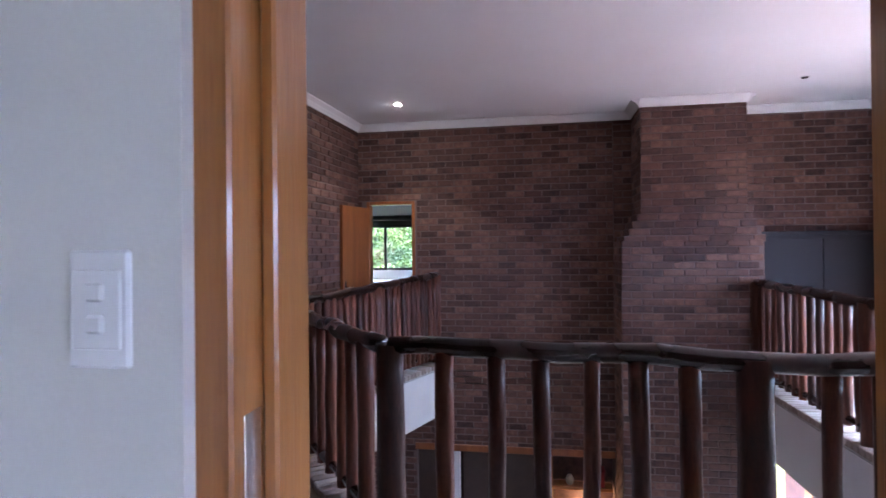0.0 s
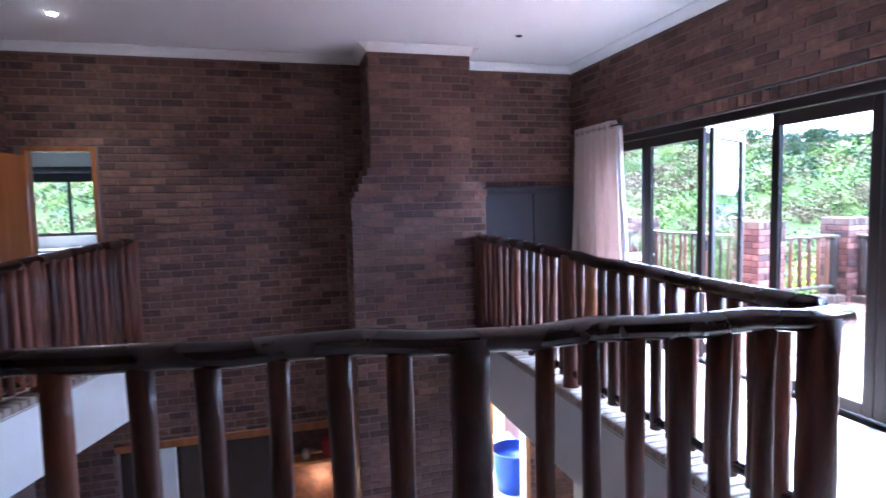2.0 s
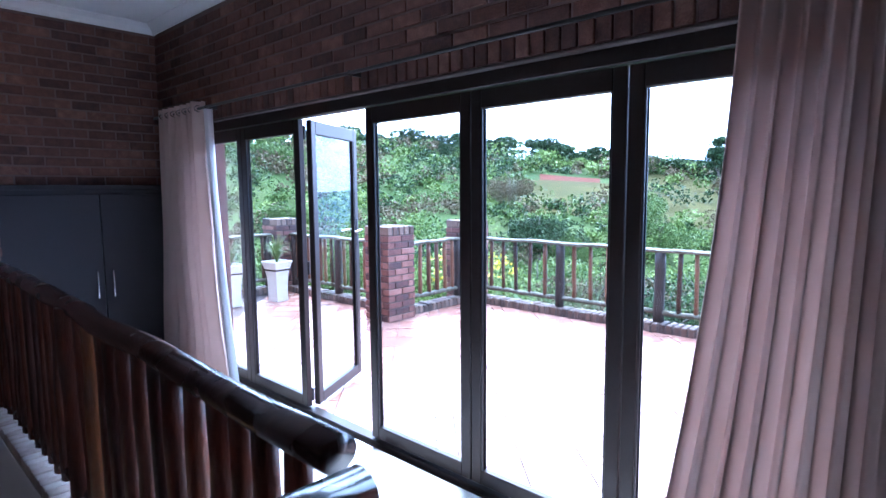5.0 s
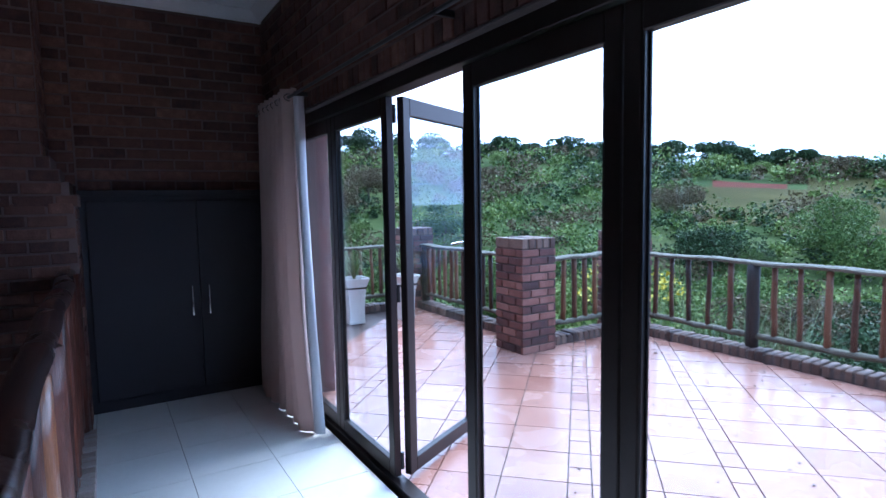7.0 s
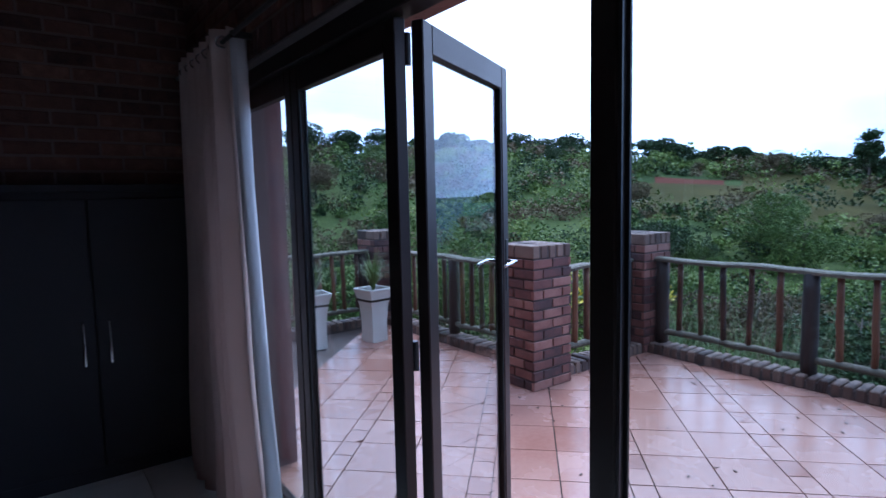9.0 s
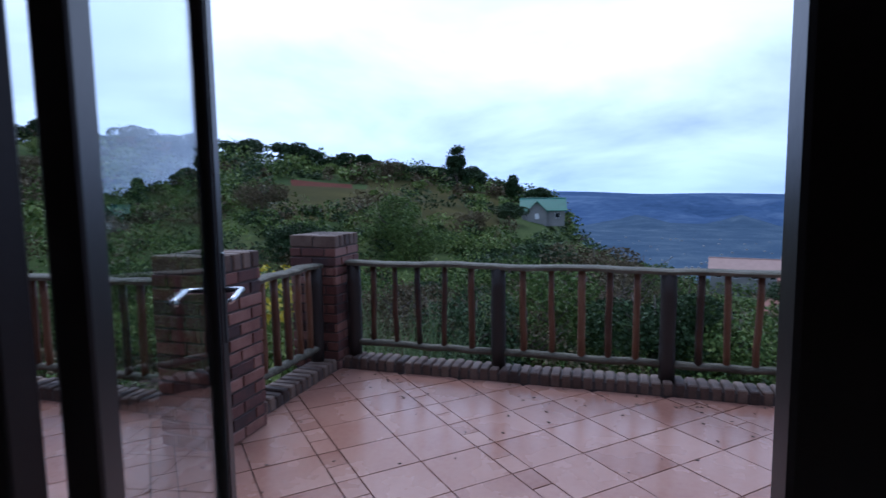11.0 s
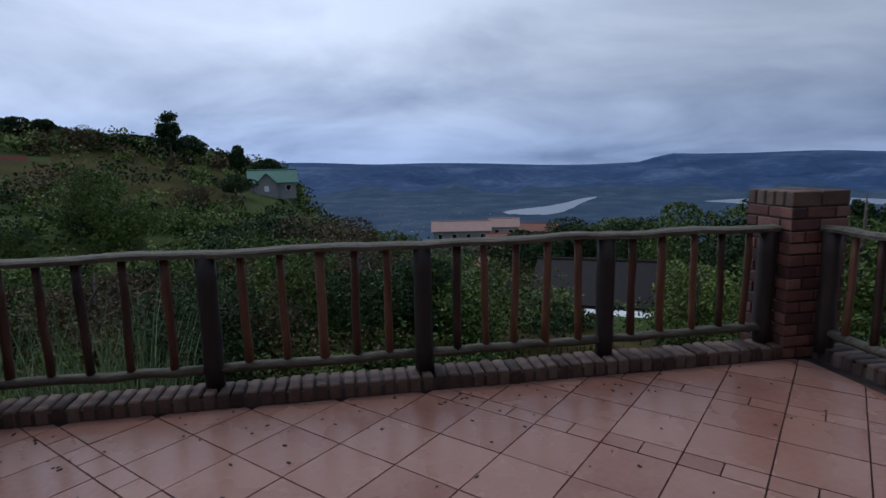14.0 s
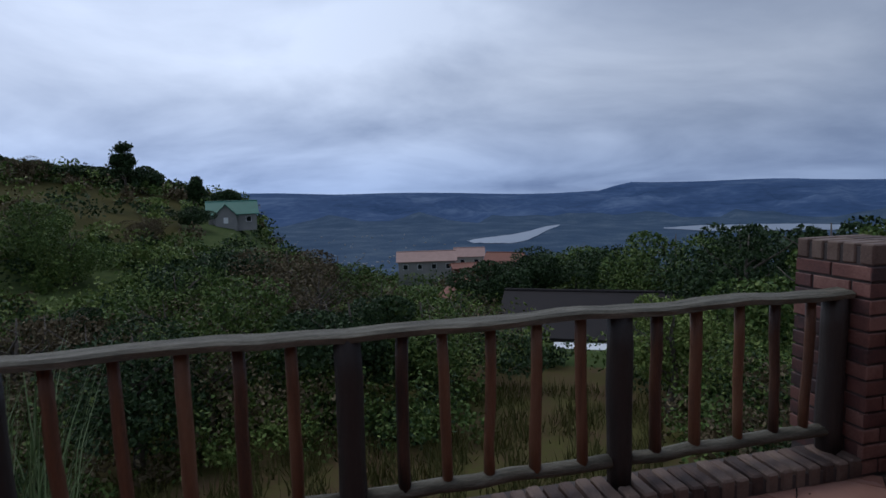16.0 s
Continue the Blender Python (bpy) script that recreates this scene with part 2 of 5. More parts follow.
GRASSY = mat("dry_grass_slope", [(0.029, 0.0319, 0.00924), (0.0532, 0.0486, 0.0158), (0.0806, 0.0689, 0.0238)], 0.95, scale=0.1, fine=2, bump=0.5, spec=0.04)
# far mountains and valley: distance haze is painted in as blue base colour
HAZE_MOUNTAIN = mat("blue_green_far_mountain", [(0.0177, 0.0442, 0.103), (0.0442, 0.0828, 0.168), (0.111, 0.162, 0.257)], 0.95, scale=0.0022, stretch=(1, 1, 5), fine=0.016, bump=0, spec=0.04)
HAZE_VALLEY = mat("far_valley_floor", [(0.0216, 0.047, 0.0878), (0.0468, 0.0784, 0.124), (0.099, 0.133, 0.169)], 0.95, scale=0.01, fine=0.12, bump=0, spec=0.04)
LAKE = mat("pale_lake_water", [(0.16, 0.2, 0.26), (0.2, 0.24, 0.3)], 0.4, scale=0.01, fine=0.3, bump=0.02)
ROOF_GREEN = mat("green_sheet_roof", [(0.02, 0.12, 0.085), (0.035, 0.17, 0.12)], 0.5, scale=0.6, fine=8, bump=0.1)
ROOF_TERRA = mat("terracotta_roof_tile", [(0.15, 0.055, 0.035), (0.25, 0.1, 0.066)], 0.75, scale=1.0, fine=8, rnd=0.2, bump=0.2)
ROOF_PINK = mat("faded_pink_roof", [(0.3, 0.19, 0.16), (0.4, 0.26, 0.22)], 0.75, scale=1.0, fine=8, bump=0.2)
ROOF_DARK = mat("dark_grey_roof_tile", [(0.0132, 0.0108, 0.0108), (0.027, 0.0216, 0.0216)], 0.7, scale=1.0, fine=10, bump=0.3, spec=0.2)
WALL_HOUSE = mat("cream_house_plaster", [(0.42, 0.39, 0.34), (0.55, 0.52, 0.47)], 0.85, scale=0.8, fine=9, bump=0.1)
WALL_RED = mat("red_brick_plaster", [(0.14, 0.04, 0.03), (0.22, 0.07, 0.05)], 0.85, scale=0.8, fine=9, bump=0.1)
WALL_GREY = mat("grey_house_plaster", [(0.2, 0.2, 0.2), (0.3, 0.29, 0.28)], 0.85, scale=0.8, fine=9, bump=0.1)
DARK_GLASS = mat("dark_window_pane", [(0.01, 0.012, 0.015), (0.02, 0.024, 0.03)], 0.12, scale=1, bump=0)
BLUE = mat("blue_plastic", [(0.015, 0.07, 0.4), (0.025, 0.1, 0.5)], 0.4, scale=3, bump=0.02)
RED = mat("red_cloth", [(0.22, 0.012, 0.015), (0.3, 0.02, 0.022)], 0.8, scale=8, bump=0.1)
WHITE_SHEET = mat("white_painted_metal", [(0.68, 0.69, 0.7), (0.76, 0.77, 0.78)], 0.45, scale=1, bump=0.02)
LEATHER = mat("dark_brown_leather", [(0.03, 0.017, 0.013), (0.055, 0.03, 0.022)], 0.45, scale=6, fine=60, bump=0.15)


def glass_mat():
    m = bpy.data.materials.new("clear_window_glass")
    m.use_nodes = True
    n, l = m.node_tree.nodes, m.node_tree.links
    n.clear()
    o = n.new("ShaderNodeOutputMaterial")
    mx = n.new("ShaderNodeMixShader")
    tr = n.new("ShaderNodeBsdfTransparent"); tr.inputs[0].default_value = (0.9, 0.93, 0.93, 1)
    gl = n.new("ShaderNodeBsdfGlossy"); gl.inputs["Roughness"].default_value = 0.01
    lw = n.new("ShaderNodeLayerWeight"); lw.inputs["Blend"].default_value = 0.5
    pw = n.new("ShaderNodeMath"); pw.operation = "POWER"; pw.inputs[1].default_value = 5.0
    sc = n.new("ShaderNodeMath"); sc.operation = "MULTIPLY_ADD"; sc.inputs[1].default_value = 0.94; sc.inputs[2].default_value = 0.035
    l.new(lw.outputs["Facing"], pw.inputs[0]); l.new(pw.outputs[0], sc.inputs[0])
    l.new(sc.outputs[0], mx.inputs[0]); l.new(tr.outputs[0], mx.inputs[1]); l.new(gl.outputs[0], mx.inputs[2])
    l.new(mx.outputs[0], o.inputs[0])
    return m



def see_through_cloth(m, amount):
    """Lets part of the light pass through a cloth."""
    n, l = m.node_tree.nodes, m.node_tree.links
    b, o = n["Principled BSDF"], n["Material Output"]
    tl = n.new("ShaderNodeBsdfTranslucent")
    tl.inputs[0].default_value = (0.72, 0.6, 0.56, 1)
    mx = n.new("ShaderNodeMixShader"); mx.inputs[0].default_value = amount
    l.new(b.outputs[0], mx.inputs[1]); l.new(tl.outputs[0], mx.inputs[2]); l.new(mx.outputs[0], o.inputs["Surface"])


see_through_cloth(FABRIC, 0.3)


def glow_mat(name, colour, strength):
    m = bpy.data.materials.new(name)
    m.use_nodes = True
    b = m.node_tree.nodes["Principled BSDF"]
    b.inputs["Base Color"].default_value = (*colour, 1)
    b.inputs["Emission Color"].default_value = (*colour, 1)
    b.inputs["Emission Strength"].default_value = strength
    return m


GLASS = glass_mat()
BULB = glow_mat("lit_downlight_bulb", (1.0, 0.93, 0.82), 14.0)


# ---- builders ----
class Geo:
    """Collects vertices and faces for one mesh."""

    def __init__(self):
        self.v, self.f = [], []

    def box(self, x0, x1, y0, y1, z0, z1, m=None):
        k = len(self.v)
        pts = [Vector((x, y, z)) for z in (z0, z1) for y in (y0, y1) for x in (x0, x1)]
        self.v += [tuple(m @ p) if m else tuple(p) for p in pts]
        for q in ((0, 2, 3, 1), (4, 5, 7, 6), (0, 1, 5, 4), (2, 6, 7, 3), (0, 4, 6, 2), (1, 3, 7, 5)):
            self.f.append(tuple(k + i for i in q))
        return self

    def bevel_box(self, x0, x1, y0, y1, z0, z1, b=0.006, m=None):
        """A box whose twelve edges are cut off."""
        bm = bmesh.new()
        bmesh.ops.create_cube(bm, size=1)
        for v in bm.verts:
            v.co = Vector(((x0 + x1) / 2 + v.co.x * (x1 - x0), (y0 + y1) / 2 + v.co.y * (y1 - y0), (z0 + z1) / 2 + v.co.z * (z1 - z0)))
        bmesh.ops.bevel(bm, geom=bm.edges[:], offset=b, segments=1, affect="EDGES")
        k = len(self.v)
        bm.verts.index_update()
        self.v += [tuple(m @ v.co) if m else tuple(v.co) for v in bm.verts]
        self.f += [tuple(k + v.index for v in f.verts) for f in bm.faces]
        bm.free()
        return self

    def tube(self, pts, radii, n=10, squash=1.0, caps=True):
        """A tube along points; radii one a point."""
        k = len(self.v)
        for i, p in enumerate(pts):
            p = Vector(p)
            a, b = Vector(pts[max(0, i - 1)]), Vector(pts[min(len(pts) - 1, i + 1)])
            d = (b - a).normalized()
            side = d.cross(Vector((0, 0, 1)))
            side = Vector((1, 0, 0)) if side.length < 0.2 else side.normalized()
            up = side.cross(d)
            for j in range(n):
                w = 2 * math.pi * j / n
                q = p + radii[i] * (math.cos(w) * side + math.sin(w) * squash * up)
                self.v.append(tuple(q))
        for i in range(len(pts) - 1):
            for j in range(n):
                a, b = k + i * n + j, k + i * n + (j + 1) % n
                self.f.append((a, b, b + n, a + n))
        if caps:
            self.f.append(tuple(k + j for j in range(n))[::-1])
            self.f.append(tuple(k + (len(pts) - 1) * n + j for j in range(n)))
        return self

    def poly(self, pts, z0, z1):
        """A flat polygon drawn up from z0 to z1."""
        k, n = len(self.v), len(pts)
        self.v += [(x, y, z0) for x, y in pts] + [(x, y, z1) for x, y in pts]
        self.f += [tuple(range(k, k + n))[::-1], tuple(range(k + n, k + 2 * n))]
        self.f += [(k + i, k + (i + 1) % n, k + n + (i + 1) % n, k + n + i) for i in range(n)]
        return self

    def lathe(self, rings, n=20, m=None):
        """Rings of (radius, z)."""
        k = len(self.v)
        for r, z in rings:
            for j in range(n):
                p = Vector((r * math.cos(2 * math.pi * j / n), r * math.sin(2 * math.pi * j / n), z))
                self.v.append(tuple(m @ p) if m else tuple(p))
        for i in range(len(rings) - 1):
            for j in range(n):
                a, b = k + i * n + j, k + i * n + (j + 1) % n
                self.f.append((a, b, b + n, a + n))
        self.f.append(tuple(k + j for j in range(n))[::-1])
        self.f.append(tuple(k + (len(rings) - 1) * n + j for j in range(n)))
        return self


def mesh_of(name, g, material, smooth=False):
    me = bpy.data.meshes.new(name)
    me.from_pydata(g.v, [], g.f)
    me.materials.append(material)
    if smooth:
        me.polygons.foreach_set("use_smooth", [True] * len(me.polygons))
    me.update()
    return me


def part(name, g, material, parent=None, label="", smooth=False, bevel=0.0):
    ob = new(name, mesh_of(name, g, material, smooth))
    if parent:
        ob.parent = parent
    if label:
        ob["label"] = label
    if bevel:
        bv = ob.modifiers.new("bevel", "BEVEL")
        bv.width, bv.segments, bv.limit_method = bevel, 2, "ANGLE"
    return ob


def thing(name, m, label, category, group="", kind=""):
    ob = new(name)
    ob.matrix_basis = m
    ob.empty_display_size = 0.1
    return tagged(ob, label, category, group, kind)


def structure(name, g, material, label, category, bevel=0.0, smooth=False):
    return tagged(part(name, g, material, None, "", smooth, bevel), label, category, "", "structure")


def log_pts(a, b, wob, n, rng):
    a, b = Vector(a), Vector(b)
    return [a.lerp(b, i / (n - 1)) + (Vector((rng.uniform(-1, 1), rng.uniform(-1, 1), rng.uniform(-1, 1))) * wob if 0 < i < n - 1 else Vector()) for i in range(n)]


def log_geo(a, b, r, wob=0.006, n=7, sides=9, seed=0, squash=1.0, taper=0.06):
    rng = random.Random(seed)
    pts = log_pts(a, b, wob, n, rng)
    return Geo().tube(pts, [r * (1 + rng.uniform(-taper, taper)) for _ in pts], sides, squash)


brick_meshes = {}


def brick_mesh(key, w, h, d, material):
    """One brick, its face at y=0 looking to -y, with a small chamfer."""
    if key not in brick_meshes:
        c, g = 0.004, Geo()
        g.v = [(-w / 2, d, -h / 2), (w / 2, d, -h / 2), (w / 2, d, h / 2), (-w / 2, d, h / 2),
               (-w / 2, c, -h / 2), (w / 2, c, -h / 2), (w / 2, c, h / 2), (-w / 2, c, h / 2),
               (-w / 2 + c, 0, -h / 2 + c), (w / 2 - c, 0, -h / 2 + c), (w / 2 - c, 0, h / 2 - c), (-w / 2 + c, 0, h / 2 - c)]
        g.f = [(0, 1, 5, 4), (1, 2, 6, 5), (2, 3, 7, 6), (3, 0, 4, 7), (4, 5, 9, 8), (5, 6, 10, 9), (6, 7, 11, 10), (7, 4, 8, 11), (8, 9, 10, 11)]
        brick_meshes[key] = mesh_of("brick", g, material)
    return brick_meshes[key]


COURSE, BRICK_L, BRICK_H, JOINT = 0.085, 0.218, 0.070, 0.014


def brick_skin(parent, a, b, z0, z1, material, holes=(), near=None, limit=300, seed=1, proud=0.009):
    """Bricks in stretcher bond on the face that runs from a to b (seen from the right-hand side of that way, at -y of its frame),
    left out where holes (u0, u1, z0, z1) lie. Those within near (u0, u1, z0, z1) are parts of their own, up to limit."""
    rng = random.Random(seed)
    a, b = Vector((*a, 0)), Vector((*b, 0))
    length = (b - a).length
    turn = math.atan2(b.y - a.y, b.x - a.x)
    base = Matrix.Translation(a) @ Matrix.Rotation(turn, 4, "Z")
    rest, count = Geo(), 0
    rows = int(round((z1 - z0) / COURSE))
    step = BRICK_L + JOINT
    for r in range(rows):
        zc = z0 + (r + 0.5) * COURSE
        edges = [0.0]
        u = step / 2 if r % 2 else step
        while u < length - 0.03:
            edges.append(u)
            u += step
        edges.append(length)
        for u0, u1 in zip(edges, edges[1:]):
            pieces = [(u0, u1)]
            for h0, h1, hz0, hz1 in holes:
                if hz0 < zc < hz1:
                    cut = []
                    for p0, p1 in pieces:
                        if p1 <= h0 or p0 >= h1:
                            cut.append((p0, p1))
                        else:
                            if p0 < h0: cut.append((p0, h0))
                            if p1 > h1: cut.append((h1, p1))
                    pieces = cut
            for p0, p1 in pieces:
                w = p1 - p0 - JOINT
                if w < 0.03:
                    continue
                uc, d = (p0 + p1) / 2, rng.uniform(-0.0025, 0.0025)
                tilt = rng.uniform(-0.004, 0.004)
                m = base @ pose(uc, -proud + d, zc + rng.uniform(-0.0015, 0.0015), 0, math.degrees(tilt), 0)
                me = brick_mesh((round(w, 3), material.name), w, BRICK_H, proud + 0.004, material)
                if near and count < limit and near[0] < uc < near[1] and near[2] < zc < near[3]:
                    ob = new("brick", me)
                    ob.parent = parent
                    ob.matrix_basis = m
                    count += 1
                else:
                    k = len(rest.v)
                    rest.v += [tuple(m @ v.co) for v in me.vertices]
                    rest.f += [tuple(k + i for i in p.vertices) for p in me.polygons]
    if rest.v:
        ob = part("bricks", rest, material, parent)
        ob["kind"] = "stuff"


def clip_convex(pts, region):
    """What of the polygon pts lies inside the convex region (both counter-clockwise)."""
    out = list(pts)
    for i in range(len(region)):
        (ax, ay), (bx, by) = region[i], region[(i + 1) % len(region)]
        side = lambda p: (bx - ax) * (p[1] - ay) - (by - ay) * (p[0] - ax)
        src, out = out, []
        for j in range(len(src)):
            p, q = src[j], src[(j + 1) % len(src)]
            sp, sq = side(p), side(q)
            if sp >= 0:
                out.append(p)
            if (sp > 0 > sq) or (sp < 0 < sq):
                k = sp / (sp - sq)
                out.append((p[0] + k * (q[0] - p[0]), p[1] + k * (q[1] - p[1])))
        if len(out) < 3:
            return []
    return out


def area(pts):
    return 0.5 * sum(p[0] * q[1] - q[0] * p[1] for p, q in zip(pts, pts[1:] + pts[:1]))


# ---- plan of the upper floor ----
XW, XE, YS, YN = -2.45, 4.0, 1.848, 8.59        # inner faces of the gallery's walls
X_FACADE, X_FRAME = 4.25, 4.08
CORNICE, CEIL, LOW = 3.20, 3.29, -2.85
L1, L2, L3 = (-0.69, 4.00), (-2.12, 5.84), (-1.22, 8.59)
TIP, WC, RF = (2.44, 3.60), (2.38, 3.61), (2.38, 7.96)
WS, WM, WN = (-2.84, YS), (-2.58, 5.84), (-2.40, YN)   # the west wall stands slightly askew
DOOR_Y0, DOOR_Y1, HEAD = 2.84, 7.95, 2.29

# back wall with the doorway to the far bedroom
back = Geo()
for x0, x1, z0, z1 in ((XW - 0.2, -2.28, LOW, 3.5), (-2.28, -1.60, LOW, -0.3), (-2.28, -1.60, 2.24, 3.5), (-1.60, 0.98, -1.07, 3.5), (0.98, 2.76, LOW, 3.5), (2.76, 3.34, -0.95, 3.5), (3.34, XE + 0.25, LOW, 3.5)):
    back.box(x0, x1, YN, YN + 0.22, z0, z1)
wall_north = structure("wall_north", back, MORTAR_IN, "brown face-brick gallery wall over two storeys", "wall")
left = Geo()
left.poly([(WS[0] - 0.25, YS - 0.2), WS, WN, (WN[0] - 0.25, YN)], LOW, 3.5)
wall_west = structure("wall_west", left, MORTAR_IN, "brown face-brick side wall of the gallery", "wall")
east = Geo()
east.box(XE, X_FACADE, YS - 0.2, DOOR_Y0, -0.3, 3.5)
east.box(XE, X_FACADE, DOOR_Y1, YN, -0.3, 3.5)
east.box(XE, X_FACADE, DOOR_Y0, DOOR_Y1, HEAD + 0.115, 3.5)
wall_east = structure("wall_east", east, MORTAR_IN, "brown face-brick wall above folding glass doors", "wall")
south = Geo()
for x0, x1, z0, z1 in ((XW - 0.45, -0.343, -0.3, 3.5), (-0.343, 0.49, 2.12, 3.5), (0.49, XE, -0.3, 3.5)):
    south.box(x0, x1, YS - 0.14, YS, z0, z1)
wall_south = structure("wall_south", south, MORTAR_IN, "brown face-brick wall with the bedroom doorway", "wall")

# chimney breast: stack, four stepped courses, base down to the lower floor
chim = thing("chimney_breast", pose(0, 0, 0), "brown face-brick chimney breast with stepped shoulders", "chimney", kind="structure")
CH_Y = 7.97
part("stack_core", Geo().box(1.235, 2.385, CH_Y, YN, 1.62 + 4 * COURSE, 3.3), MORTAR_IN, chim)
for i in range(4):
    s = 0.047 * (4 - i)
    part("shoulder_core", Geo().box(1.235 - s, 2.385 + s, CH_Y, YN, 1.62 + i * COURSE, 1.62 + (i + 1) * COURSE), MORTAR_IN, chim)
part("base_core", Geo().box(1.0, 2.55, CH_Y, YN, LOW, 1.62), MORTAR_IN, chim)

# floors: slab pieces with the open well between them
slab = Geo()
SLABS = [[WS, (XE, YS), (XE, TIP[1]), WC, L1], [WS, L1, L2, WM],
         [WC, (XE, TIP[1]), (XE, 7.96), RF], [(2.55, 7.96), (XE, 7.96), (XE, YN), (2.55, YN)], [WM, L2, L3, WN]]
for s in SLABS:
    slab.poly(s, -0.30, -0.012)
floor = structure("floor", slab, GROUT_IN, "upper gallery floor slab with grey grout", "floor")
ceil_g = Geo().box(XW - 0.7, X_FACADE, YS - 0.2, YN + 0.2, CEIL, CEIL + 0.15)
ceiling = structure("ceiling", ceil_g, CEILING, "smooth white painted gallery ceiling", "ceiling")

# cornice: a coved white moulding run along the walls and round the chimney
def cornice_run(a, b, inward):
    """a coved strip from a to b; inward: unit vector into the room"""
    g = Geo()
    prof = [(0, 0), (0.012, 0), (0.02, 0.02), (0.045, 0.05), (0.075, 0.07), (0.09, 0.078), (0.09, 0.09), (0, 0.09)]
    for p in (a, b):
        for d, z in prof:
            g.v.append((p[0] + inward[0] * d, p[1] + inward[1] * d, CORNICE + z))
    n = len(prof)
    g.f = [(i, (i + 1) % n, n + (i + 1) % n, n + i) for i in range(n)] + [tuple(range(n))[::-1], tuple(range(n, 2 * n))]
    return structure("cornice", g, CEILING, "white coved plaster cornice", "cornice")


cornice_run((XW, YN - 0.012), (1.235, YN - 0.012), (0, -1))
cornice_run((2.385, YN - 0.012), (XE, YN - 0.012), (0, -1))
cornice_run((1.215, CH_Y - 0.012), (2.405, CH_Y - 0.012), (0, -1))
cornice_run((1.223, YN - 0.05), (1.223, CH_Y - 0.04), (-1, 0))
cornice_run((2.397, CH_Y - 0.04), (2.397, YN - 0.05), (1, 0))
cornice_run((WS[0] + 0.012, YS), (WN[0] + 0.012, YN), (1, 0))
cornice_run((XE - 0.012, YN), (XE - 0.012, YS), (-1, 0))

# downlights in the ceiling: a lit one and an unlit one
def downlight(x, y, lit, z=CEIL):
    t = thing("downlight", pose(x, y, z), "small round ceiling downlight, " + ("lit" if lit else "switched off"), "ceiling light", "ceiling downlights")
    part("ring", Geo().lathe([(0.048, -0.006), (0.05, -0.002), (0.05, 0.001), (0.036, 0.001)], 24), WHITE_SHEET, t, "white metal ring", True)
    part("bulb", Geo().lathe([(0.03, -0.012), (0.036, -0.006)], 20), BULB if lit else DARK_GLASS, t)
    return t


downlight(-1.57, 7.57, True)
downlight(2.75, 7.4, False)
spot(-1.57, 7.57, CEIL - 0.02, 1.5)
downlight(2.95, 8.05, True, -0.3)
spot(2.95, 8.05, -0.33, 2.5, 140)

# brick rim and white fascia round the well
def rim(a, b, side, name="well_kerb"):
    """brick-on-edge kerb along a to b, laid towards side, with a painted fascia beneath"""
    a3, b3 = Vector((*a, 0)), Vector((*b, 0))
    d = (b3 - a3).normalized()
    n = Vector((*side, 0)).normalized()
    t = thing("well_kerb", pose(0, 0, 0), "brown brick-on-edge kerb round the open well", "kerb", kind="structure")
    turn = math.degrees(math.atan2(d.y, d.x))
    count = int((b3 - a3).length / 0.083)
    me = mesh_of("brick", Geo().bevel_box(-0.0365, 0.0365, -0.105, 0.105, 0, 0.06, 0.006), KERB_IN)
    for i in range(count):
        p = a3 + d * ((i + 0.5) * (b3 - a3).length / count) + n * 0.10
        ob = new("brick", me)
        ob.parent = t
        ob.matrix_basis = pose(p.x, p.y, 0.0 + random.uniform(-0.002, 0.003), 0, 0, turn + random.uniform(-1, 1))
    bed = Geo()
    q = [a3, b3, b3 + n * 0.2, a3 + n * 0.2]
    bed.poly([(p.x, p.y) for p in (q if d.cross(n).z > 0 else q[::-1])], -0.006, 0.035)
    part("mortar_bed", bed, MORTAR_IN, t)
    f = Geo()
    q = [a3 - n * 0.004, b3 - n * 0.004, b3 + n * 0.02, a3 + n * 0.02]
    f.poly([(p.x, p.y) for p in (q if d.cross(n).z > 0 else q[::-1])], -0.62, -0.02)
    part("fascia", f, FASCIA, t, "grey-white painted slab edge")
    return t


KERB_IN = mat("pale_worn_edging_brick", [(0.2, 0.15, 0.13), (0.33, 0.27, 0.24), (0.45, 0.4, 0.37)], 0.6, scale=8, fine=70, rnd=0.4, bump=0.5, dist=0.01)
rim(L1, WC, (-0.13, -0.99))
rim(L2, L1, (-0.78, -0.63))
rim(L3, L2, (-0.95, 0.31))
rim(RF, WC, (1, 0.02))

# ---- log balustrade round the well ----
RAIL_Z = 1.125


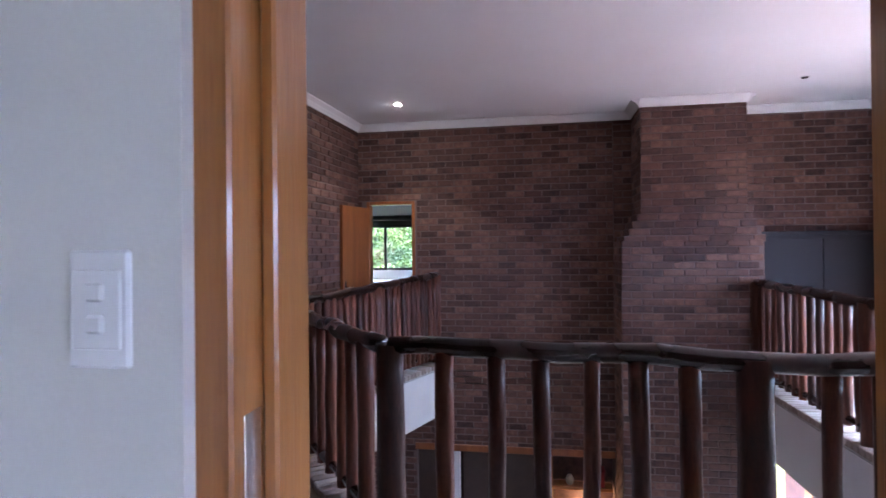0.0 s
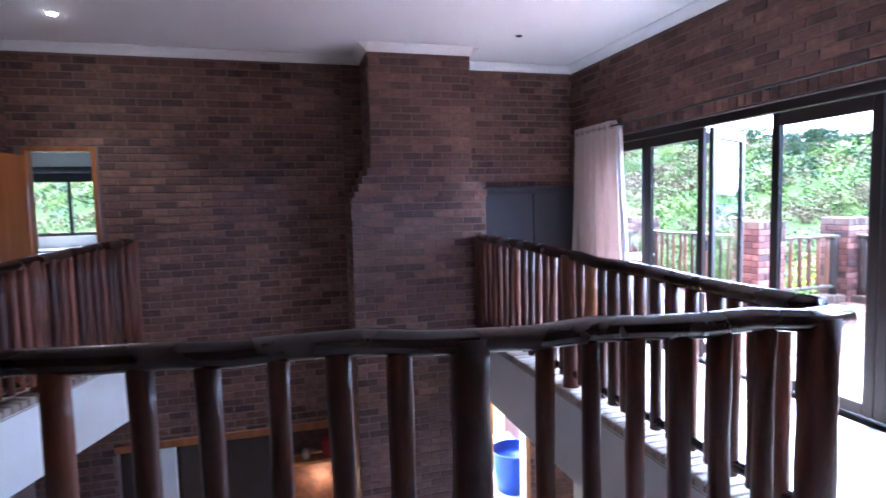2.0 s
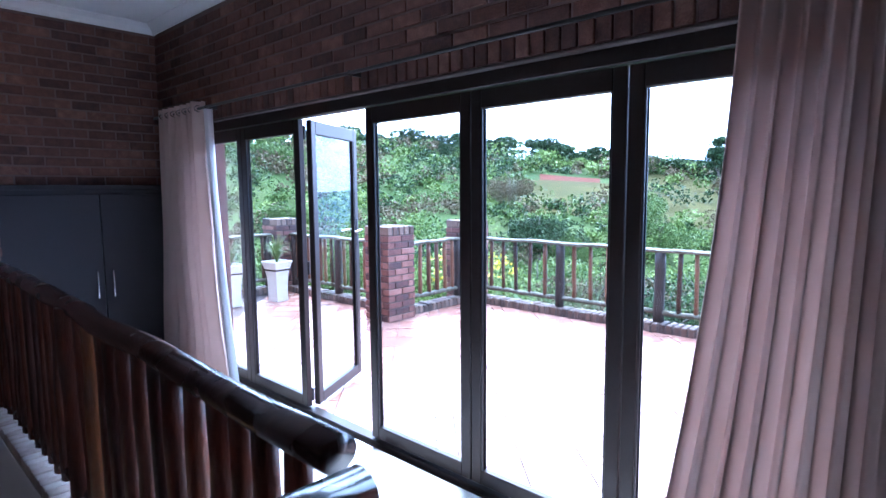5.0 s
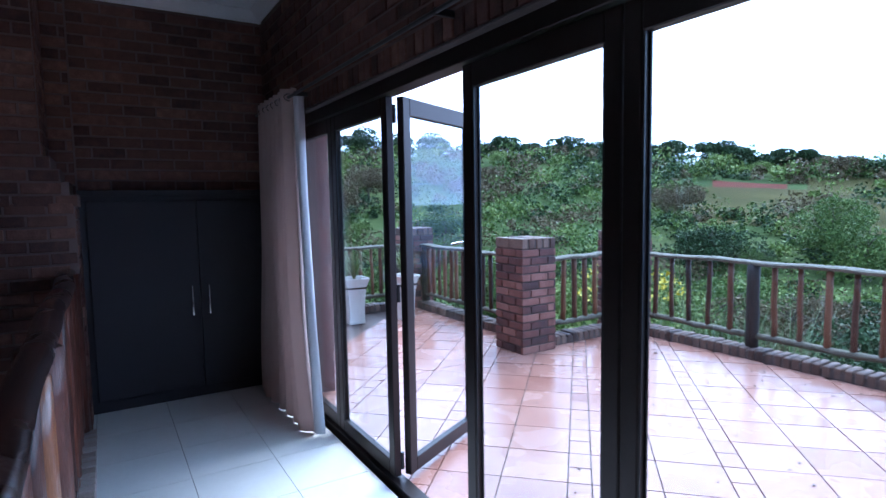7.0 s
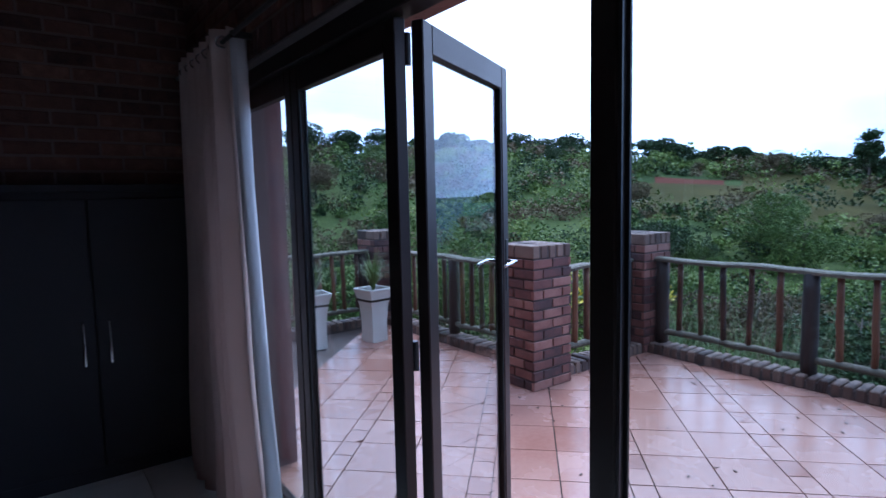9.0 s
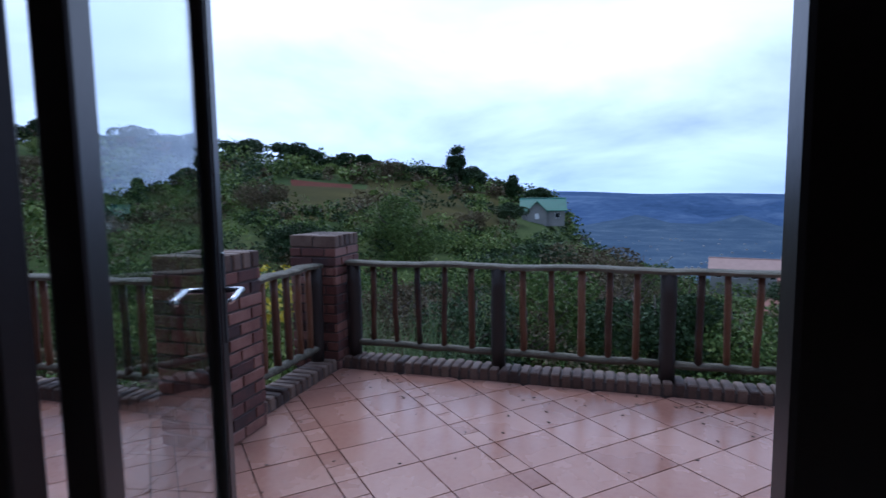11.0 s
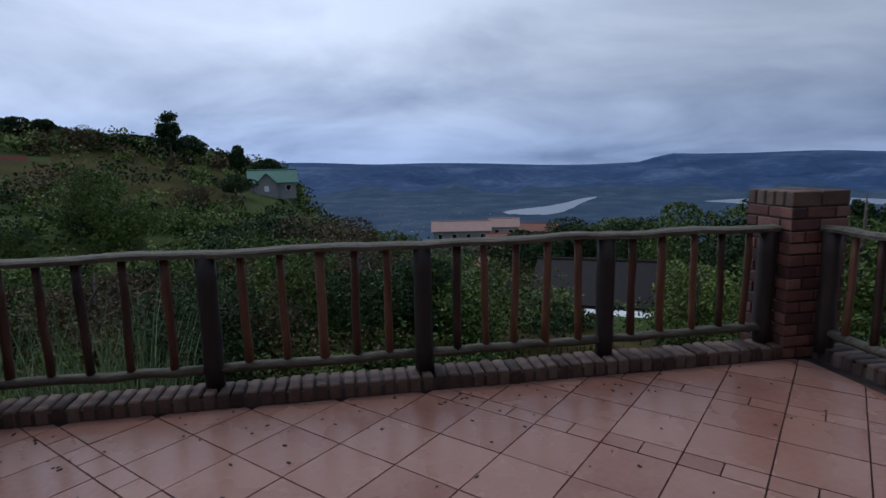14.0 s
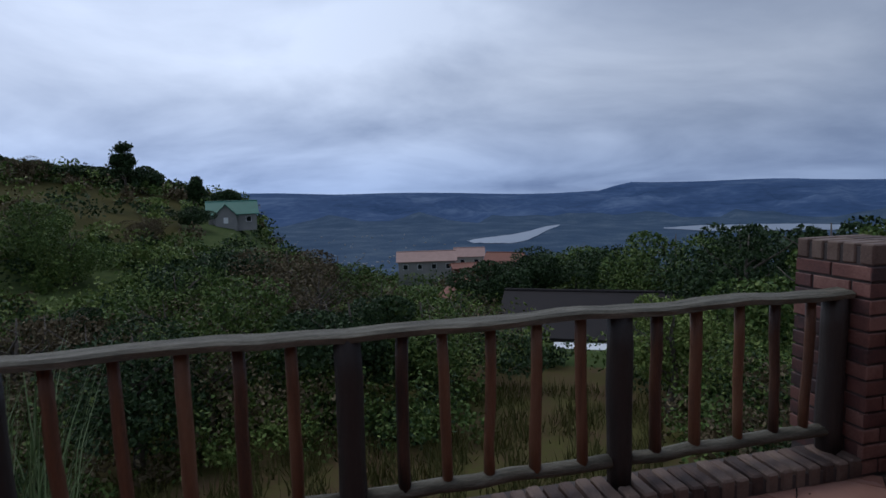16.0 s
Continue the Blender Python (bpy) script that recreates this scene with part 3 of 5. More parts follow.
def balustrade(a, b, posts, per, shift, seed, first=True, last=True, orange=(), rise=0.0, at=None, thick=1.0):
    a3, b3, s3 = Vector((*a, 0)), Vector((*b, 0)), Vector((*shift, 0)) * 0.1
    a3, b3 = a3 + s3, b3 + s3
    t = thing("log_balustrade", pose(0, 0, 0), "dark varnished rustic log balustrade on a brick kerb", "balustrade", "gallery balustrades")
    rng = random.Random(seed)
    top = lambda f: RAIL_Z + rise * (1 - f)
    part("handrail", log_geo(a3 + Vector((0, 0, RAIL_Z + rise - 0.055)), b3 + Vector((0, 0, RAIL_Z - 0.055)), 0.056, 0.010, 16, 12, seed, 0.85), LOG_RAIL, t, "glossy dark log handrail", True)
    lo = 0.17
    part("lower_rail", log_geo(a3 + Vector((0, 0, lo)), b3 + Vector((0, 0, lo)), 0.032, 0.006, 14, 8, seed + 1), LOG_RAIL, t, "", True)
    for i in range(posts + 1):
        if (i == 0 and not first) or (i == posts and not last):
            continue
        p = a3.lerp(b3, (at[0][i] if at else i / posts))
        part("post", log_geo(p + Vector((0, 0, 0.03)), p + Vector((0, 0, top(i / posts) - 0.05)), 0.074, 0.004, 6, 10, seed * 50 + i), LOG, t, "", True)
    for i in range(posts):
        for j in range(per):
            f = at[1][i * per + j] if at else (i + (j + 1 + rng.uniform(-0.12, 0.12)) / (per + 1)) / posts
            p = a3.lerp(b3, f)
            q = p + Vector((rng.uniform(-0.01, 0.01), rng.uniform(-0.01, 0.01), 0))
            m = LOG_ORANGE if (i * per + j) in orange else LOG
            r = rng.uniform(0.035, 0.047) * thick * (1.4 if (i * per + j) in orange else 1)
            part("baluster", log_geo(p + Vector((0, 0, lo - 0.05)), q + Vector((0, 0, top(f) - 0.07)), r, 0.004, 5, 8, seed * 90 + i * 20 + j), m, t, "", True)
    return t


balustrade(L1, TIP, 2, 6, (-0.13, -0.99), 11, at=((0.0, 0.523, 0.965), (0.09, 0.172, 0.24, 0.31, 0.378, 0.445, 0.61, 0.668, 0.722, 0.778, 0.832, 0.89)))
balustrade(L2, L1, 1, 10, (-0.78, -0.63), 12, last=False, thick=1.12)
balustrade(L3, L2, 2, 12, (-0.95, 0.31), 13, last=False, rise=0.16, thick=1.2)
balustrade(RF, (WC[0], WC[1] + 0.05), 2, 13, (1, 0.02), 14, orange=(14,), rise=0.09, last=False)

# ---- floor tiles of the gallery ----
TS = 0.49
for s in SLABS:
    xs, ys = [p[0] for p in s], [p[1] for p in s]
    for i in range(-12, 4):
        for j in range(-4, 14):
            x0, y0 = 3.07 + i * TS, 3.0 + j * TS
            sq = [(x0 + 0.002, y0 + 0.002), (x0 + TS - 0.002, y0 + 0.002), (x0 + TS - 0.002, y0 + TS - 0.002), (x0 + 0.002, y0 + TS - 0.002)]
            c = clip_convex(sq, s if area(s) > 0 else s[::-1])
            if len(c) > 2 and area(c) > 0.003:
                part("tile", Geo().poly(c, -0.012, 0.0), TILE_IN, floor)

# ---- folding glass doors ----
PANEL = (DOOR_Y1 - DOOR_Y0) / 6


def door_leaf(m, width, handle=False, hinge_side=1):
    """An aluminium leaf; its hinge edge at the origin, running along +x."""
    t = thing("folding_door_leaf", m, "dark bronze aluminium framed glass folding door leaf", "glass door", "folding door leaves")
    st, z0, z1 = 0.068, 0.03, HEAD - 0.095
    part("stile", Geo().bevel_box(0, st, -0.022, 0.022, z0, z1, 0.004), BRONZE, t)
    part("stile", Geo().bevel_box(width - st, width, -0.022, 0.022, z0, z1, 0.004), BRONZE, t)
    part("top_rail", Geo().bevel_box(st, width - st, -0.022, 0.022, z1 - 0.1, z1, 0.004), BRONZE, t)
    part("bottom_rail", Geo().bevel_box(st, width - st, -0.022, 0.022, z0, z0 + 0.085, 0.004), BRONZE, t)
    bead = Geo()
    for s in (-0.017, 0.011):
        bead.box(st, st + 0.009, s, s + 0.006, z0 + 0.085, z1 - 0.085).box(width - st - 0.009, width - st, s, s + 0.006, z0 + 0.085, z1 - 0.085)
    part("glazing_bead", bead, BLACK, t)
    pane = part("pane", Geo().box(st - 0.004, width - st + 0.004, -0.003, 0.003, z0 + 0.08, z1 - 0.08), GLASS, t, "clear glass pane")
    pane.visible_shadow = False
    if handle:
        x = width - 0.033
        for s in (1, -1):
            pl = part("handle_plate", Geo().bevel_box(x - 0.014, x + 0.014, s * 0.022 - 0.005, s * 0.022 + 0.005, 1.19, 1.43, 0.003), BLACK, t, "black lock plate")
            part("lever", Geo().tube([(x, s * 0.022, 1.33), (x, s * 0.062, 1.33), (x - 0.012, s * 0.07, 1.33), (x - 0.12, s * 0.066, 1.326), (x - 0.135, s * 0.06, 1.32)], [0.008, 0.008, 0.009, 0.008, 0.006], 8), CHROME, pl, "curved chrome lever handle", True)
    return t


outer = thing("folding_door_frame", pose(0, 0, 0), "dark bronze aluminium outer frame of the folding doors", "door frame", kind="structure")
FX0, FX1 = X_FRAME - 0.045, X_FRAME + 0.045
part("head", Geo().bevel_box(FX0, FX1, DOOR_Y0, DOOR_Y1, HEAD - 0.09, HEAD, 0.004), BRONZE, outer)
part("threshold", Geo().bevel_box(FX0, FX1, DOOR_Y0, DOOR_Y1, -0.01, 0.022, 0.003), BRONZE, outer)
part("jamb", Geo().bevel_box(FX0, FX1, DOOR_Y0, DOOR_Y0 + 0.05, 0.022, HEAD - 0.09, 0.004), BRONZE, outer)
part("jamb", Geo().bevel_box(FX0, FX1, DOOR_Y1 - 0.05, DOOR_Y1, 0.022, HEAD - 0.09, 0.004), BRONZE, outer)
edges = [DOOR_Y1 - 0.05, 7.07, 6.21, 5.457, 4.585, 3.71, DOOR_Y0 + 0.05]
for i, (ya, yb) in enumerate(zip(edges, edges[1:])):
    if i == 2:
        continue
    door_leaf(pose(X_FRAME, ya - 0.003, 0, 0, 0, -90), ya - yb - 0.006)
door_leaf(pose(X_FRAME + 0.06, 6.205, 0, 0, 0, 28), 0.82, True)
hg = Geo()
for z in (0.12, 1.1, 2.1):
    hg.lathe([(0.011, z - 0.05), (0.011, z + 0.05)], 10, pose(X_FRAME + 0.03, 6.215, 0))
part("hinge", hg, BLACK, outer)

# soldier course over the doors and the sill strip
lint = thing("soldier_course", pose(0, 0, 0), "brown soldier-course brick lintel over the folding doors", "lintel", kind="structure")
part("mortar_bed", Geo().box(XE + 0.003, X_FACADE - 0.003, DOOR_Y0, DOOR_Y1, HEAD, HEAD + 0.115), MORTAR_IN, lint)
part("plaster_lip", Geo().bevel_box(XE - 0.012, XE + 0.05, DOOR_Y0, DOOR_Y1, HEAD - 0.016, HEAD - 0.001, 0.004), MORTAR_OUT, lint, "rough pale mortar lip")
me = mesh_of("brick", Geo().bevel_box(-0.012, 0.05, -0.036, 0.036, 0.004, 0.108, 0.004), BRICK_IN)
y = DOOR_Y0 + 0.04
while y < DOOR_Y1 - 0.04:
    ob = new("brick", me); ob.parent = lint
    ob.matrix_basis = pose(XE + random.uniform(-0.003, 0.002), y, HEAD)
    y += 0.083

# curtain rod and two curtains
rod = thing("curtain_rod", pose(0, 0, 0), "thin dark metal curtain rod on brackets", "curtain rod")
part("rod", Geo().tube([(XE - 0.1, 2.4, 2.38), (XE - 0.1, 8.45, 2.38)], [0.011, 0.011], 10), BLACK, rod, "", True)
for y in (2.5, 5.4, 7.32):
    part("bracket", Geo().bevel_box(XE - 0.11, XE - 0.009, y - 0.008, y + 0.008, 2.365, 2.395, 0.003), BLACK, rod)


def curtain(y0, y1, flare0, flare1, folds, label, seed, lined=False):
    """A hanging curtain along y; the hem spreads past the heading by flare at either end."""
    rng = random.Random(seed)
    t = thing("curtain", pose(0, 0, 0), label, "curtain", "eyelet curtains")
    g, nu, nz = Geo(), folds * 12, 26
    ph = [rng.uniform(-1.1, 1.1) for _ in range(folds + 2)]
    am = [rng.uniform(0.5, 1.3) for _ in range(folds + 2)]
    for k in range(nz + 1):
        f = k / nz
        z = 2.44 - f * 2.425
        ya, yb = y0 - flare0 * f ** 1.6, y1 + flare1 * f ** 1.6
        for i in range(nu + 1):
            u = i / nu
            c = u * folds
            j = int(c)
            a = 0.052 * (am[j] * (1 - c + j) + am[j + 1] * (c - j)) * (0.85 + 0.05 * f)
            x = XE - 0.1 + a * math.sin(2 * math.pi * c + ph[j] * f * 1.3) + 0.014 * math.sin(7 * f + 5 * u) * f - 0.05 * f
            g.v.append((min(x, XE - 0.02), ya + (yb - ya) * u + 0.012 * math.sin(4 * math.pi * c) * f, z + 0.006 * math.cos(2 * math.pi * c) * f))
    for k in range(nz):
        for i in range(nu):
            a = k * (nu + 1) + i
            g.f.append((a, a + 1, a + nu + 2, a + nu + 1))
    cl = part("cloth", g, FABRIC, t, "", True)
    if lined:
        ln, w = Geo(), 9
        for k in range(nz + 1):
            f = k / nz
            ya = y0 - flare0 * f ** 1.6
            for i in range(w):
                u = i / (w - 1)
                ln.v.append((XE - 0.09 + 0.07 * u - 0.03 * f + 0.014 * math.sin(9 * u + 3 * f), ya - 0.015 - 0.05 * math.sin(math.pi * u) * (0.4 + f) , 2.4 - f * 2.37))
        ln.f = [(k * w + i, k * w + i + 1, (k + 1) * w + i + 1, (k + 1) * w + i) for k in range(nz) for i in range(w - 1)]
        lining = part("lining", ln, LINING, t, "white lining turned out at the edge", True)
        so = lining.modifiers.new("thickness", "SOLIDIFY"); so.thickness = 0.003
    so = cl.modifiers.new("thickness", "SOLIDIFY"); so.thickness = 0.004
    for i in range(folds):
        y = y0 + (y1 - y0) * (i + 0.5) / folds
        part("eyelet", Geo().tube([(XE - 0.1 + 0.03 * math.cos(w), y + 0.004 * math.cos(2 * w), 2.38 + 0.026 * math.sin(w)) for w in [k * math.pi / 6 for k in range(13)]], [0.005] * 13, 6, caps=False), CHROME, t, "", True)
    return t


curtain(7.42, 8.3, 0.30, 0.05, 7, "drawn-back beige eyelet curtain with a pale lining", 5, True)
curtain(2.65, 3.24, 0.03, 0.25, 9, "full-length beige eyelet curtain gathered beside the doors", 6)

# ---- built-in cupboard beside the chimney ----
cup = thing("built_in_cupboard", pose(0, 0, 0), "dark grey two-door built-in cupboard with thin bar handles", "cupboard")
part("body", Geo().box(2.552, XE - 0.012, YN - 0.13, YN - 0.012, 0.0, 1.70), CUPBOARD, cup)
for x0, x1, hx in ((2.60, 3.37, 3.31), (3.376, XE - 0.03, 3.44)):
    d = part("door", Geo().bevel_box(x0, x1, YN - 0.152, YN - 0.13, 0.09, 1.66, 0.004), CUPBOARD, cup)
    part("handle", Geo().tube([(hx, YN - 0.152, 0.70), (hx, YN - 0.182, 0.71), (hx, YN - 0.182, 0.95), (hx, YN - 0.152, 0.96)], [0.005] * 4, 8), CHROME, d, "thin metal bar handle", True)
part("lintel", Geo().bevel_box(2.552, XE - 0.012, YN - 0.16, YN - 0.02, 1.70, 1.745, 0.004), CUPBOARD, cup)

# ---- door to the far bedroom and that room ----
fr = thing("door_frame", pose(0, 0, 0), "orange varnished timber door frame in the brick wall", "door frame", kind="structure")
for x0, x1, z0, z1 in ((-2.28, -2.235, 0, 2.24), (-1.645, -1.60, 0, 2.24), (-2.235, -1.645, 2.195, 2.24)):
    part("jamb", Geo().bevel_box(x0, x1, YN - 0.012, YN + 0.13, z0, z1, 0.005), DOOR_WOOD, fr)
leaf = thing("door_1", pose(-2.262, YN - 0.02, 0, 0, 0, -103), "orange varnished flush wooden door standing open", "door", kind="structure")
part("panel", Geo().bevel_box(0, 0.66, -0.02, 0.02, 0.01, 2.15, 0.004), DOOR_WOOD, leaf)
hd = part("lock_plate", Geo().bevel_box(0.585, 0.62, 0.02, 0.026, 0.98, 1.18, 0.002), CHROME, leaf, "chrome lock plate")
part("door_handle", Geo().tube([(0.602, 0.024, 1.1), (0.602, 0.07, 1.1), (0.5, 0.072, 1.1)], [0.009] * 3, 8), CHROME, hd, "chrome lever", True)
RY = 11.6
room = Geo()
room.box(-4.2, -4.0, YN + 0.22, RY + 0.2, -0.3, 2.7).box(0.2, 0.4, YN + 0.22, RY + 0.2, -0.3, 2.7)
WX0, WX1, WZ0, WZ1 = -3.55, -2.2, 1.2, 2.1
room.box(-4.0, WX0, RY, RY + 0.2, -0.3, 2.7).box(WX1, 0.2, RY, RY + 0.2, -0.3, 2.7)
room.box(WX0, WX1, RY, RY + 0.2, -0.3, WZ0).box(WX0, WX1, RY, RY + 0.2, WZ1, 2.7)
room.box(-4.0, -2.3, YN + 0.221, YN + 0.25, -0.3, 2.7).box(-1.58, 0.2, YN + 0.221, YN + 0.25, -0.3, 2.7).box(-2.3, -1.58, YN + 0.221, YN + 0.25, 2.2, 2.7)
structure("wall_far_room", room, PAINT, "off-white plastered walls of the far bedroom", "wall")
structure("floor_far_room", Geo().box(-4.2, 0.4, YN, RY + 0.2, -0.3, 0.0), CARPET, "beige carpet of the far bedroom", "floor")
structure("ceiling_far_room", Geo().box(-4.2, 0.4, YN + 0.22, RY + 0.2, 2.7, 2.85), CEILING, "white ceiling of the far bedroom", "ceiling")
win = thing("window_1", pose(0, 0, 0), "dark aluminium two-light window with a dark blind", "window", kind="structure")
for x0, x1, z0, z1 in ((WX0, WX1, WZ0, WZ0 + 0.05), (WX0, WX1, WZ1 - 0.05, WZ1), (WX0, WX0 + 0.05, WZ0, WZ1), (WX1 - 0.05, WX1, WZ0, WZ1), ((WX0 + WX1) / 2 - 0.025, (WX0 + WX1) / 2 + 0.025, WZ0, WZ1)):
    part("window_frame", Geo().bevel_box(x0, x1, RY + 0.08, RY + 0.12, z0, z1, 0.003), BRONZE, win)
for x0, x1 in ((WX0 + 0.05, (WX0 + WX1) / 2 - 0.025), ((WX0 + WX1) / 2 + 0.025, WX1 - 0.05)):
    part("pane", Geo().box(x0, x1, RY + 0.097, RY + 0.103, WZ0 + 0.05, WZ1 - 0.05), GLASS, win).visible_shadow = False
blind = thing("roller_blind", pose(0, 0, 0), "dark roller blind rolled up above the window", "blind")
part("roll", Geo().tube([(WX0 - 0.1, RY - 0.06, 2.2), (WX1 + 0.1, RY - 0.06, 2.2)], [0.05, 0.05], 14), BLACK, blind, "", True)
part("cloth", Geo().bevel_box(WX0 - 0.08, WX1 + 0.08, RY - 0.02, RY - 0.012, 2.02, 2.2, 0.002), BLACK, blind)
chest = thing("chest_of_drawers", pose(0, 0, 0), "dark wooden chest with a pale top under the window", "chest")
part("body", Geo().bevel_box(-3.4, -2.1, RY - 0.5, RY - 0.02, 0, 0.98, 0.01), LEATHER, chest)
part("top", Geo().bevel_box(-3.45, -2.05, RY - 0.53, RY - 0.01, 0.98, 1.02, 0.006), FASCIA, chest, "pale top")

# ---- the bedroom that the walk starts in ----
bed = Geo()
bed.box(XW, -0.325, YS - 0.17, YS - 0.141, 0, 2.7).box(0.49, XE, YS - 0.17, YS - 0.141, 0, 2.7).box(-0.343, 0.49, YS - 0.17, YS - 0.141, 2.12, 2.7)
bed.box(XW - 0.2, XW, -3.2, YS - 0.17, -0.3, 2.7).box(XE, X_FACADE, -3.2, -2.0, -0.3, 2.7).box(XE, X_FACADE, 0.2, YS - 0.2, -0.3, 2.7)
bed.box(XE, X_FACADE, -2.0, 0.2, 2.2, 2.7).box(XE, X_FACADE, -2.0, 0.2, -0.3, 0.55)
bed.box(XW - 0.2, XE + 0.25, -3.4, -3.2, -0.3, 2.7)
structure("wall_bedroom", bed, PAINT, "off-white plastered walls of the first bedroom", "wall")
structure("floor_bedroom", Geo().box(XW - 0.2, X_FACADE, -3.4, YS, -0.3, -0.002), CARPET, "beige carpet of the first bedroom", "floor")
structure("ceiling_bedroom", Geo().box(XW - 0.2, X_FACADE, -3.4, YS - 0.141, 2.7, 2.85), CEILING, "white ceiling of the first bedroom", "ceiling")
pf = thing("pine_door_frame", pose(0, 0, 0), "honey varnished pine door frame with a rebate", "door frame", kind="structure")
for s, x in ((1, -0.343), (-1, 0.49)):
    j = part("jamb", Geo().bevel_box(min(x, x + s * 0.06), max(x, x + s * 0.06), YS - 0.15, YS + 0.012, 0, 2.12, 0.004), PINE, pf)
    part("stop", Geo().bevel_box(min(x + s * 0.06, x + s * 0.08), max(x + s * 0.06, x + s * 0.08), YS - 0.085, YS + 0.010, 0, 2.06, 0.004), PINE, j)
part("head", Geo().bevel_box(-0.283, 0.43, YS - 0.15, YS + 0.012, 2.06, 2.12, 0.004), PINE, pf)
part("strike_plate", Geo().bevel_box(-0.285, -0.28, YS - 0.128, YS - 0.092, 1.24, 1.36, 0.001), CHROME, pf, "steel strike plate")
sw = thing("light_switch", pose(-0.417, YS - 0.17, 1.48), "white plastic two-lever light switch plate", "light switch")
part("plate", Geo().bevel_box(-0.036, 0.036, -0.009, 0, -0.062, 0.062, 0.003), PLASTIC, sw)
part("surround", Geo().bevel_box(-0.029, 0.029, -0.012, -0.009, -0.042, 0.042, 0.002), PLASTIC, sw)
for z in (-0.015, 0.018):
    part("toggle", Geo().bevel_box(-0.009, 0.012, -0.018, -0.011, z - 0.010, z + 0.010, 0.003), PLASTIC, sw)
sw2 = thing("light_switch", pose(XE, 2.2, 1.35, 0, 0, -90), "white plastic switch plate on the brick wall", "light switch")
part("plate", Geo().bevel_box(-0.036, 0.036, -0.02, -0.008, -0.06, 0.06, 0.003), PLASTIC, sw2)
part("toggle", Geo().bevel_box(-0.010, 0.010, -0.026, -0.019, -0.012, 0.012, 0.002), PLASTIC, sw2)

# ---- the room below, seen through the well ----
structure("floor_lower", Geo().box(-6, 4.3, -1, YN + 3, LOW - 0.2, LOW), TILE_IN, "pale tiled floor of the room below", "floor")
lowg = Geo()
lowg.box(-6.2, -6, -1, YN + 3, LOW, -0.3).box(-6, 4.3, -1.2, -1, LOW, -0.3).box(-6, XW - 0.22, YN, YN + 0.22, LOW, -0.3)
lowg.box(XE, X_FACADE, -1, 5.4, LOW, -0.3).box(XE, X_FACADE, 7.0, YN, LOW, -0.3).box(XE, X_FACADE, 5.4, 7.0, -0.75, -0.3)
structure("wall_lower", lowg, PAINT, "off-white plastered walls of the room below", "wall")
structure("ceiling_lower", Geo().box(-6, XW - 0.2, -1, YN, -0.3, -0.2).box(XW - 0.2, XE, -1, YS, -0.32, -0.301), CEILING, "white ceiling of the room below", "ceiling")
dr = thing("dark_double_door", pose(0, 0, LOW), "dark red-brown wooden double doors in the lower wall", "door", kind="structure")
for x0, x1 in ((-1.59, -1.22), (-0.98, -0.48), (-0.47, 0.03)):
    part("panel", Geo().bevel_box(x0, x1, YN + 0.05, YN + 0.09, 0, 1.77, 0.006), LEATHER, dr)
for x0, x1 in ((-1.2, -1.02), (0.05, 0.14)):
    part("pale_post", Geo().bevel_box(x0, x1, YN + 0.03, YN + 0.1, 0, 1.77, 0.008), FASCIA, dr, "pale painted post")
low_frame = thing("lower_door_frame", pose(0, 0, LOW), "honey pine frame of an open lower doorway to the yard", "door frame", kind="structure")
for x0, x1 in ((2.76, 2.82), (3.28, 3.34)):
    part("jamb", Geo().bevel_box(x0, x1, YN - 0.025, YN + 0.2, 0, 1.84, 0.004), PINE, low_frame)
part("head", Geo().bevel_box(2.76, 3.34, YN - 0.025, YN + 0.2, 1.84, 1.9, 0.004), PINE, low_frame)
beam = thing("lintel_beam", pose(0, 0, 0), "brown timber lintel beam in the lower wall", "beam", kind="structure")
part("timber", Geo().bevel_box(-1.62, 0.99, YN - 0.03, YN + 0.2, -1.12, -1.03, 0.008), DOOR_WOOD, beam)
shelf = thing("display_shelf", pose(0, 0, LOW), "pale shelf in the warm-lit lower alcove", "shelf")
part("board", Geo().bevel_box(0.2, 0.96, YN + 0.02, YN + 0.24, 1.28, 1.32, 0.004), PINE, shelf)
part("side", Geo().bevel_box(0.16, 0.2, YN + 0.02, YN + 0.24, 0, 1.7, 0.004), PINE, shelf)
redbox = thing("red_box", pose(0.74, YN + 0.12, LOW + 1.32), "small dark red box on the alcove shelf", "box")
part("case", Geo().bevel_box(-0.12, 0.12, -0.08, 0.08, 0, 0.2, 0.01), RED, redbox)
part("lid", Geo().bevel_box(-0.125, 0.125, -0.085, 0.085, 0.2, 0.23, 0.006), RED, redbox)
vase = thing("white_jar", pose(0.42, YN + 0.12, LOW + 1.32), "small white jar on the alcove shelf", "jar")
part("body", Geo().lathe([(0.03, 0), (0.05, 0.03), (0.052, 0.08), (0.03, 0.11), (0.034, 0.12)], 18), POT, vase, "", True)
lamp = new("alcove_lamp", bpy.data.lights.new("alcove_lamp", "POINT"))
lamp.data.energy, lamp.data.color, lamp.data.shadow_soft_size = 0.35, (1.0, 0.62, 0.3), 0.04
lamp.location = (0.6, YN + 0.1, LOW + 1.0)
bt = thing("blue_plastic_tub", pose(3.52, 9.6, LOW), "blue plastic tub outside the lower doorway", "tub")
part("shell", Geo().lathe([(0.26, 0), (0.3, 0.3), (0.34, 0.6), (0.35, 0.62), (0.32, 0.62), (0.3, 0.5)], 24), BLUE, bt, "", True)
structure("alcove_back", Geo().box(-1.7, 1.1, YN + 0.26, YN + 0.34, LOW, -0.7), BRICK_IN, "brown brick back of the lower alcove", "wall")
